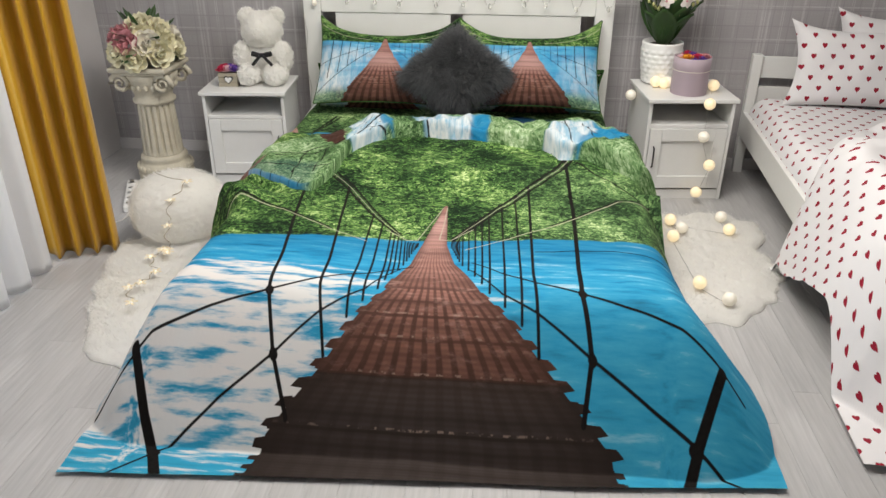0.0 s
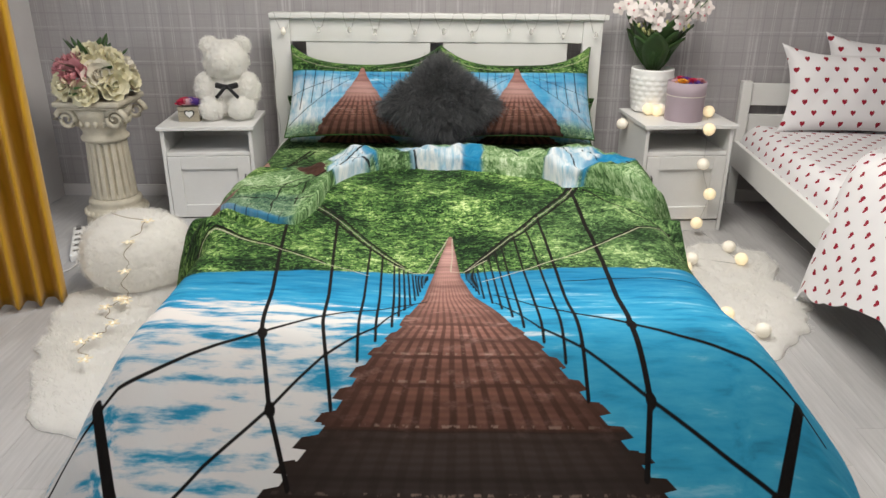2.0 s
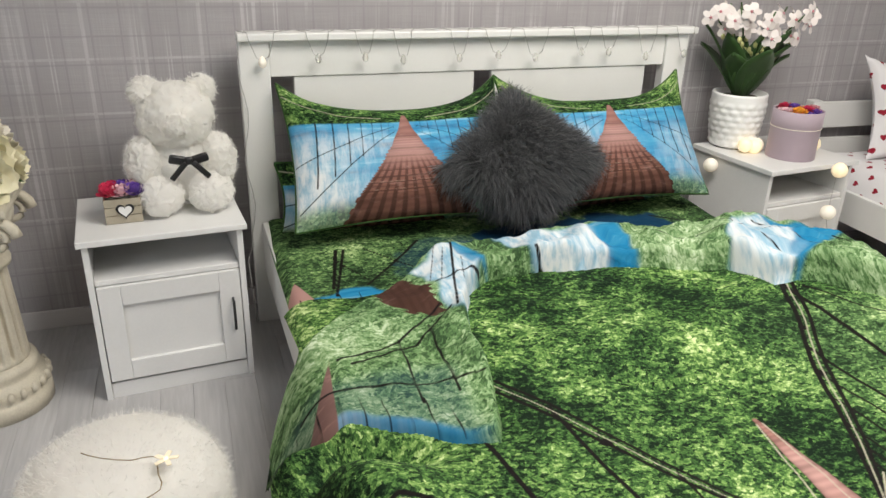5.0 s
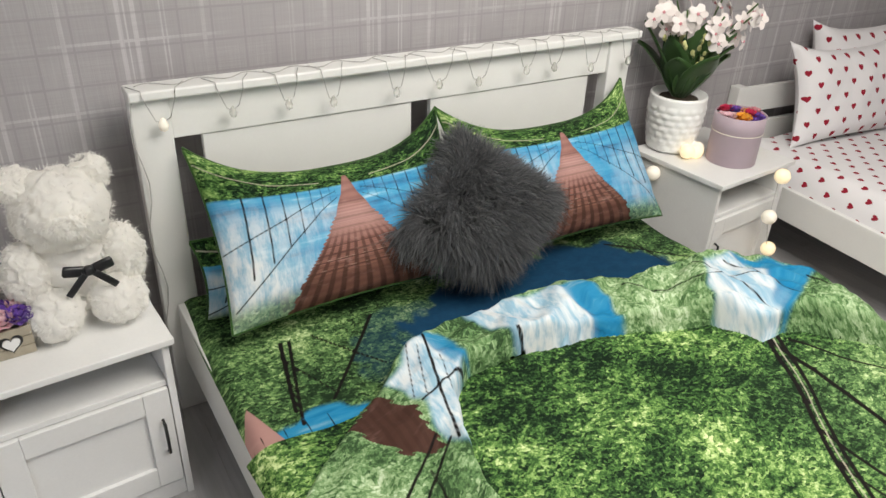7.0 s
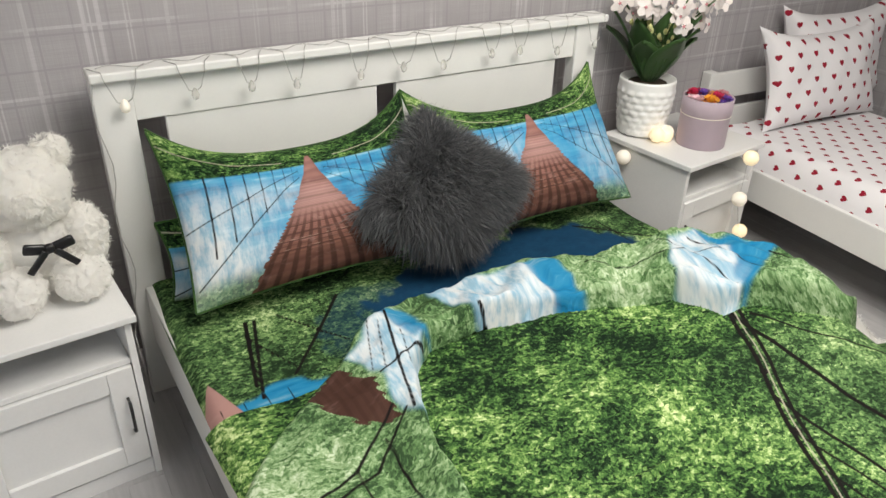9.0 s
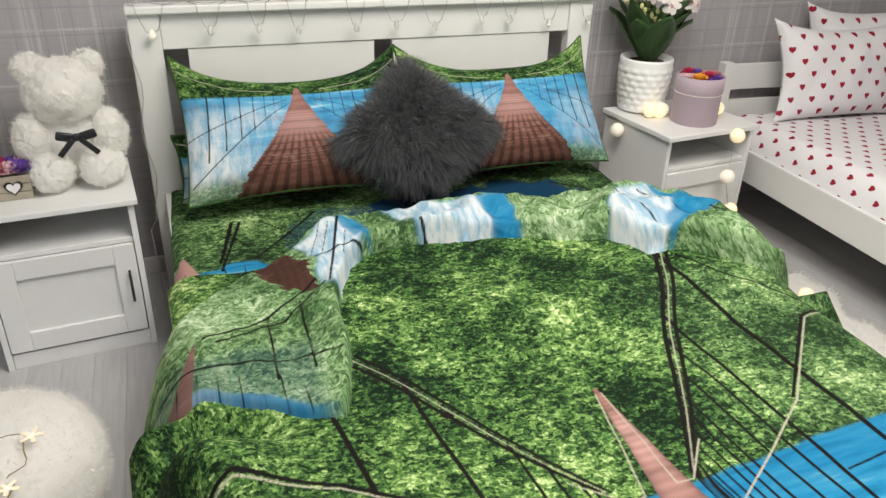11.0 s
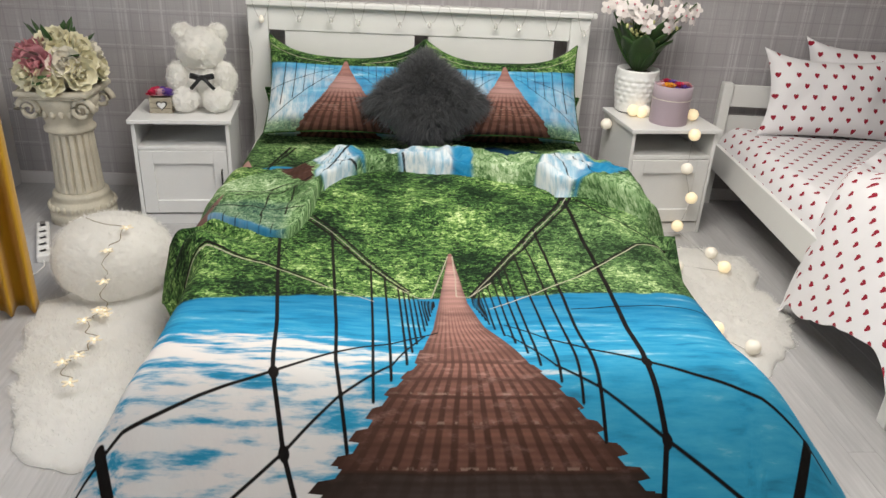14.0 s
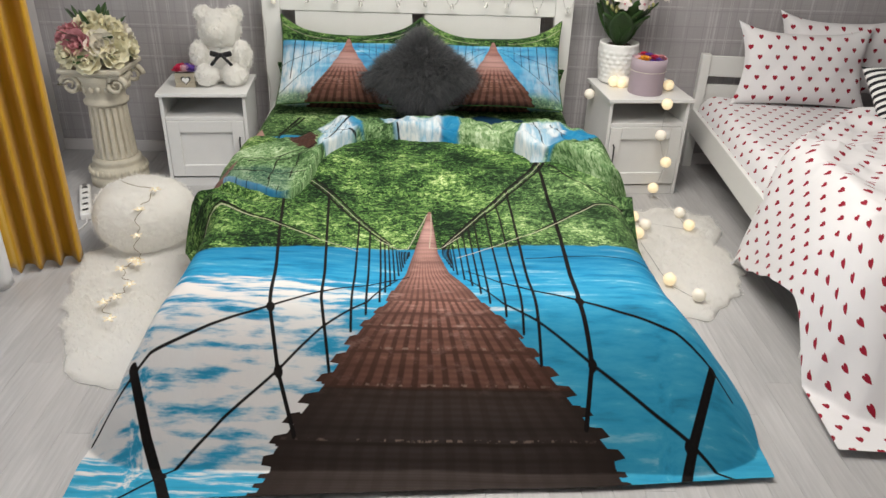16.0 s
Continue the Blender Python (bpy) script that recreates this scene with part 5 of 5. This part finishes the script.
def single_bed():
    o = tagged(empty("single_bed", (0, 0, 0)), "white wooden single bed with an open rail headboard", "bed")
    for x in (SB_L + 0.027, SB_R - 0.027):
        part("post", box((0.054, 0.054, 0.70), (x, 0.09, 0.35), 0.004), M_BEDWHITE, o)
        part("foot_post", box((0.054, 0.054, 0.30), (x, -1.98, 0.15), 0.004), M_BEDWHITE, o)
    for z, hgt in ((0.63, 0.12), (0.46, 0.12)):
        part("head_rail", box((0.85, 0.022, hgt), ((SB_L + SB_R) / 2, 0.09, z), 0.003), M_BEDWHITE, o)
    for x in (SB_L + 0.013, SB_R - 0.013):
        part("side_rail", box((0.024, 2.02, 0.14), (x, -0.945, 0.30), 0.003), M_BEDWHITE, o)
    part("foot_rail", box((0.85, 0.022, 0.14), ((SB_L + SB_R) / 2, -1.98, 0.30), 0.003), M_BEDWHITE, o)
    o.matrix_basis = SKEW


single_bed()


def single_mattress():
    xs, ys = np.meshgrid(np.linspace(SB_L + 0.02, SB_R - 0.02, 90), np.linspace(-1.94, 0.05, 150))
    e = np.minimum(np.minimum(xs - SB_L - 0.02, SB_R - 0.02 - xs), np.minimum(0.055 - ys, ys + 1.94))
    z = 0.315 + 0.165 * np.sqrt(1 - (1 - np.clip(e / 0.09, 0, 1)) ** 2) + 0.003 * waves(xs, ys, 61, 20)
    o = tagged(empty("single_mattress", (0, 0, 0)), "mattress in a white sheet printed with red hearts", "mattress")
    grid_object("sheet", xs, ys, z, M_HEART, o, uv=(np.cumsum(np.hypot(np.diff(xs, axis=1, prepend=xs[:, :1]), np.diff(z, axis=1, prepend=z[:, :1])), 1), ys))
    part("core", box((0.9, 1.95, 0.09), ((SB_L + SB_R) / 2, -0.95, 0.29), 0.02), M_WHITECLOTH, o)
    o.matrix_basis = SKEW


single_mattress()


def heart_duvet():
    # the head-side hem runs slantwise, and the near side falls to the floor
    xs, b = np.meshgrid(1.63 + 1.17 * np.linspace(0, 1, 150) ** 1.25, np.linspace(0, 1, 190))
    hem = np.interp(xs, (1.4, 1.7, 2.0, 2.3, 2.8), (-1.46, -1.22, -0.82, -0.64, -0.56)) + 0.02 * np.sin(9 * xs)
    ys = -2.5 + (hem + 2.5) * b
    side = 1.75 + 0.02 * waves(ys, xs, 71, 5)
    d = sp(side - xs, 0.04)
    foot = sp(-2.02 - ys, 0.05)
    edge = np.clip((hem - ys) / 0.10, 0, 1)
    puff = np.sqrt(1 - (1 - edge) ** 2)
    z = 0.51 + 0.14 * puff + 0.034 * waves(xs, ys, 72, 6) + 0.022 * waves(xs, ys, 73, 13) + 0.008 * waves(xs, ys, 74, 30) - 0.035 * np.abs(waves(xs, ys, 75, 7)) - 0.014 * np.abs(waves(xs, ys, 76, 18))
    fall = 4.5 - 1.5 * smooth(-1.2, -1.9, ys)
    z = z - fall * d - 1.6 * foot
    z = np.maximum(z, 0.03)
    v = np.cumsum(np.hypot(np.diff(xs, axis=1, prepend=xs[:, :1]), np.diff(z, axis=1, prepend=z[:, :1])), 1)
    o = tagged(empty("heart_duvet", (0, 0, 0)), "puffy white duvet with red hearts hanging over the bed side", "duvet")
    grid_object("cover", xs, ys, z, M_HEART, o, uv=(v, ys))
    part("hem", tube([(float(a), float(b) + 0.002, float(c)) for a, b, c in zip(xs[-1, ::3], ys[-1, ::3], z[-1, ::3])], 0.006, n=6), M_WHITECLOTH, o, "white stitched hem", True)
    o.matrix_basis = SKEW


heart_duvet()


def heart_pillow(at, rx, rz, seed, label, width=0.68, height=0.46, thick=0.19):
    a, b = np.meshgrid(np.linspace(-1, 1, 70), np.linspace(-1, 1, 50))
    px, pz, fat = pillow_shape(a, b, width, height, thick, 0.055, 0.038)
    o = tagged(empty("heart_pillow", at), label, "pillow", "heart pillows")
    lum = 0.012 * waves(px, pz, seed, 9) + 0.006 * waves(px, pz, seed + 1, 24) - 0.008 * np.abs(waves(px, pz, seed + 2, 15))
    grid_object("front_cover", px, -fat + lum * (fat > 0.01), pz, M_HEART, o, uv=(px + seed, pz))
    grid_object("back_cover", px[:, ::-1], fat[:, ::-1], pz[:, ::-1], M_HEART, o, uv=(px + seed + 4, pz))
    o.matrix_basis = SKEW @ pose(*at, rx, 0, rz)


heart_pillow((2.215, -0.09, 0.70), -18, 0, 5, "plump white pillow with red hearts leaning on its twin")
heart_pillow((2.47, 0.06, 0.74), -8, 0, 9, "white heart printed pillow against the headboard")


def striped_cushion():
    m = Mat("striped_knit", 0.85, spec=0.2)
    sep = m.node("ShaderNodeSeparateXYZ")
    m.put(sep.inputs[0], m.coords("UV"))
    st = m.step(m.math("SINE", m.math("MULTIPLY", sep.outputs[1], 2 * math.pi / 0.034)), -0.15, 0.15)
    m.color(m.mix(st, (0.02, 0.02, 0.025), (0.80, 0.79, 0.78)))
    m.bump(m.noise(m.coords("UV"), 300, 2), 0.002, 0.5)
    a, b = np.meshgrid(np.linspace(-1, 1, 50), np.linspace(-1, 1, 50))
    px, pz, fat = pillow_shape(a, b, 0.34, 0.34, 0.14, 0.0, 0.01)
    o = tagged(empty("striped_cushion", (2.42, -0.62, 0.70)), "small black and white striped cushion on the single bed", "cushion")
    grid_object("front_cover", px, -fat, pz, m.m, o, uv=(px, pz))
    grid_object("back_cover", px[:, ::-1], fat[:, ::-1], pz[:, ::-1], m.m, o, uv=(px, pz))
    o.matrix_basis = SKEW @ pose(2.49, -0.68, 0.70, -50, 4, 12)


striped_cushion()

# ---- strings of lights ----
M_WIRE = painted("clear_wire", (0.55, 0.54, 0.52), 0.25, 0.4, 160)
M_COPPER = painted("copper_wire", (0.26, 0.19, 0.10), 0.4)


def glow(name, color, strength, base=(0.85, 0.82, 0.75)):
    m = Mat(name, 0.4)
    m.color(base)
    m.b.inputs["Emission Color"].default_value = (*color, 1)
    m.b.inputs["Emission Strength"].default_value = strength
    m.put(m.b.inputs["Roughness"], m.math("MULTIPLY_ADD", m.noise(m.coords(), 60, 2), 0.2, 0.3))
    return m.m


M_GLOBE = glow("warm_globe", (1.0, 0.76, 0.42), 0.8, (0.78, 0.68, 0.5))
M_GLOBE_DIM = glow("pale_globe", (1.0, 0.82, 0.55), 0.25)
M_SPARK = glow("warm_spark", (1.0, 0.72, 0.36), 1.1)
M_DROP = Mat("clear_drop", 0.08)
M_DROP.b.inputs["Transmission Weight"].default_value = 0.7
M_DROP.color((0.95, 0.94, 0.9))
M_DROP = M_DROP.m


def headboard_lights():
    o = tagged(empty("string_lights", (0, 0, 0)), "clear string lights looped over the white headboard", "string lights")
    rng = random.Random(7)
    xs = [-0.78 + 1.60 * k / 10 for k in range(11)]
    for k, x in enumerate(xs):
        drop = rng.uniform(0.055, 0.085)
        x += rng.uniform(-0.03, 0.03)
        w = rng.uniform(0.03, 0.05)
        path = [(x - w * 1.6, 0.03, 1.054), (x - w, -0.02, 1.054), (x - w * 0.9, -0.028, 1.03), (x - 0.4 * w, -0.028, 1.04 - drop), (x, -0.026, 1.03 - drop), (x + 0.5 * w, -0.028, 1.045 - drop),
                (x + w * 0.9, -0.028, 1.03), (x + w, -0.02, 1.054), (x + 1.7 * w, 0.025, 1.054)]
        part("wire", tube(path, 0.0013, n=5), M_WIRE, o, smooth=True)
        if k == 0:
            part("lit_bulb", lathe([(0.0, -0.022), (0.010, -0.016), (0.013, -0.004), (0.008, 0.010), (0.003, 0.016), (0, 0.016)], 12, (x, -0.03, 1.03 - drop)), M_GLOBE_DIM, o, "warm lit drop bulb", True)
        else:
            part("bulb", lathe([(0.0, -0.02), (0.008, -0.015), (0.011, -0.005), (0.007, 0.008), (0.003, 0.014), (0, 0.014)], 12, (x, -0.03, 1.03 - drop)), M_DROP, o, smooth=True)
    zig = [(-0.85 + 1.72 * i / 90, 0.025 + 0.02 * math.sin(i * 0.9), 1.0535) for i in range(91)]
    part("wire", tube(zig, 0.0012, n=4), M_WIRE, o, smooth=True)
    side = [(-0.872, -0.005, 1.045)] + [(-0.868 - 0.012 * math.sin(i * 1.1), -0.012, 1.02 - 0.055 * i) for i in range(14)] + [(-0.90, -0.09, 0.30), (-0.89, -0.12, 0.06)]
    part("wire", tube(side, 0.0016, n=5), M_WIRE, o, smooth=True)


headboard_lights()


def globe_lights():
    o = tagged(empty("globe_lights", (0, 0, 0)), "warm glowing ball lights draped over nightstand and rug", "string lights")
    r = 0.029
    spots = GLOBES
    part("wire", tube([(x, y + (0.0 if z < 0.5 else 0.01), max(z - r * 0.9, 0.03)) for x, y, z in spots], 0.0013, n=5), M_WIRE, o, smooth=True)
    for k, (x, y, z) in enumerate(spots):
        b = part("globe", ball(r, (x, y, z), None, 3), M_GLOBE if k % 3 else M_GLOBE_DIM, o, smooth=True)


GLOBES = [(0.973, -0.10, 0.51), (1.09, -0.145, 0.598), (1.135, -0.15, 0.592), (1.16, -0.13, 0.592), (1.385, -0.20, 0.60), (1.325, -0.415, 0.555), (1.322, -0.41, 0.38),
          (1.375, -0.41, 0.225), (1.33, -0.41, 0.07), (1.39, -0.72, 0.065), (1.395, -0.87, 0.065), (1.13, -0.78, 0.065), (1.17, -0.87, 0.065), (1.11, -0.97, 0.065), (1.14, -1.42, 0.065), (1.23, -1.55, 0.065)]
globe_lights()


def star_lights():
    """Copper wire with small warm lights over the pouf and rug."""
    o = tagged(empty("fairy_lights", (0, 0, 0)), "thin copper fairy lights trailing over pouf and sheepskin", "string lights")
    rng = random.Random(3)
    pts = FAIRY
    fine = []
    for (a, b) in zip(pts, pts[1:]):
        for i in range(8):
            f = i / 8
            p = Vector(a).lerp(Vector(b), f)
            fine.append((p.x + 0.012 * math.sin(9 * f + a[0] * 40), p.y + 0.012 * math.cos(7 * f), p.z + 0.004))
    part("wire", tube(fine, 0.0015, n=4), M_COPPER, o, smooth=True)
    for k, p in enumerate(pts[1:]):
        for j in range(4 if k == 3 else 1):
            q = (p[0] + (rng.uniform(-0.05, 0.05) if j else 0), p[1] + (rng.uniform(-0.03, 0.03) if j else 0), p[2] + 0.006)
            bulb = part("bulb", ball(0.006, q, None, 2), M_SPARK, o, smooth=True)
            bm = bmesh.new()
            for i in range(5):
                a = 2 * math.pi * i / 5 + k
                vs = [bm.verts.new((q[0] + d * math.cos(a + e), q[1] + d * math.sin(a + e), q[2] + 0.002)) for d, e in ((0.010, -0.5), (0.025, -0.2), (0.027, 0.15), (0.011, 0.5), (0.002, 0))]
                bm.faces.new(vs)
            star = part("star_petals", bm, M_DROP_WARM, bulb)
            star.modifiers.new("thick", "SOLIDIFY").thickness = 0.002


M_DROP_WARM = glow("amber_film", (1.0, 0.80, 0.52), 0.10, (0.84, 0.76, 0.58))
FAIRY = [(-1.325, -1.13, 0.345), (-1.165, -1.16, 0.322), (-1.215, -1.25, 0.265), (-1.225, -1.305, 0.16), (-1.215, -1.36, 0.066), (-1.265, -1.43, 0.064), (-1.18, -1.56, 0.064), (-1.20, -1.66, 0.064), (-1.235, -1.70, 0.064), (-1.165, -1.82, 0.064)]
star_lights()

# ---- floor boards ----


def floor_boards():
    floor = bpy.data.objects["floor"]
    wide, long_, gap = 0.098, 1.285, 0.0006
    me = bpy.data.meshes.new("board")
    bm = box((wide - gap, long_ - gap, 0.012), (0, 0, -0.006), 0.0006, seg=1)
    bm.to_mesh(me)
    bm.free()
    me.materials.append(M_FLOOR)
    rows = int((WALL_E - WALL_W) / wide)
    for i in range(rows):
        x = WALL_W + wide * (i + 0.5)
        y = WALL_S - (i * 0.43 % 1) * long_ + long_ / 2
        while y - long_ / 2 < WALL_N:
            lo, hi = max(y - long_ / 2, WALL_S), min(y + long_ / 2, WALL_N)
            if hi - lo > 0.02:
                ob = new("board", me)
                ob.location, ob.scale.y = (x, (lo + hi) / 2, 0), (hi - lo) / long_
                ob.parent = floor
            y += long_


floor_boards()
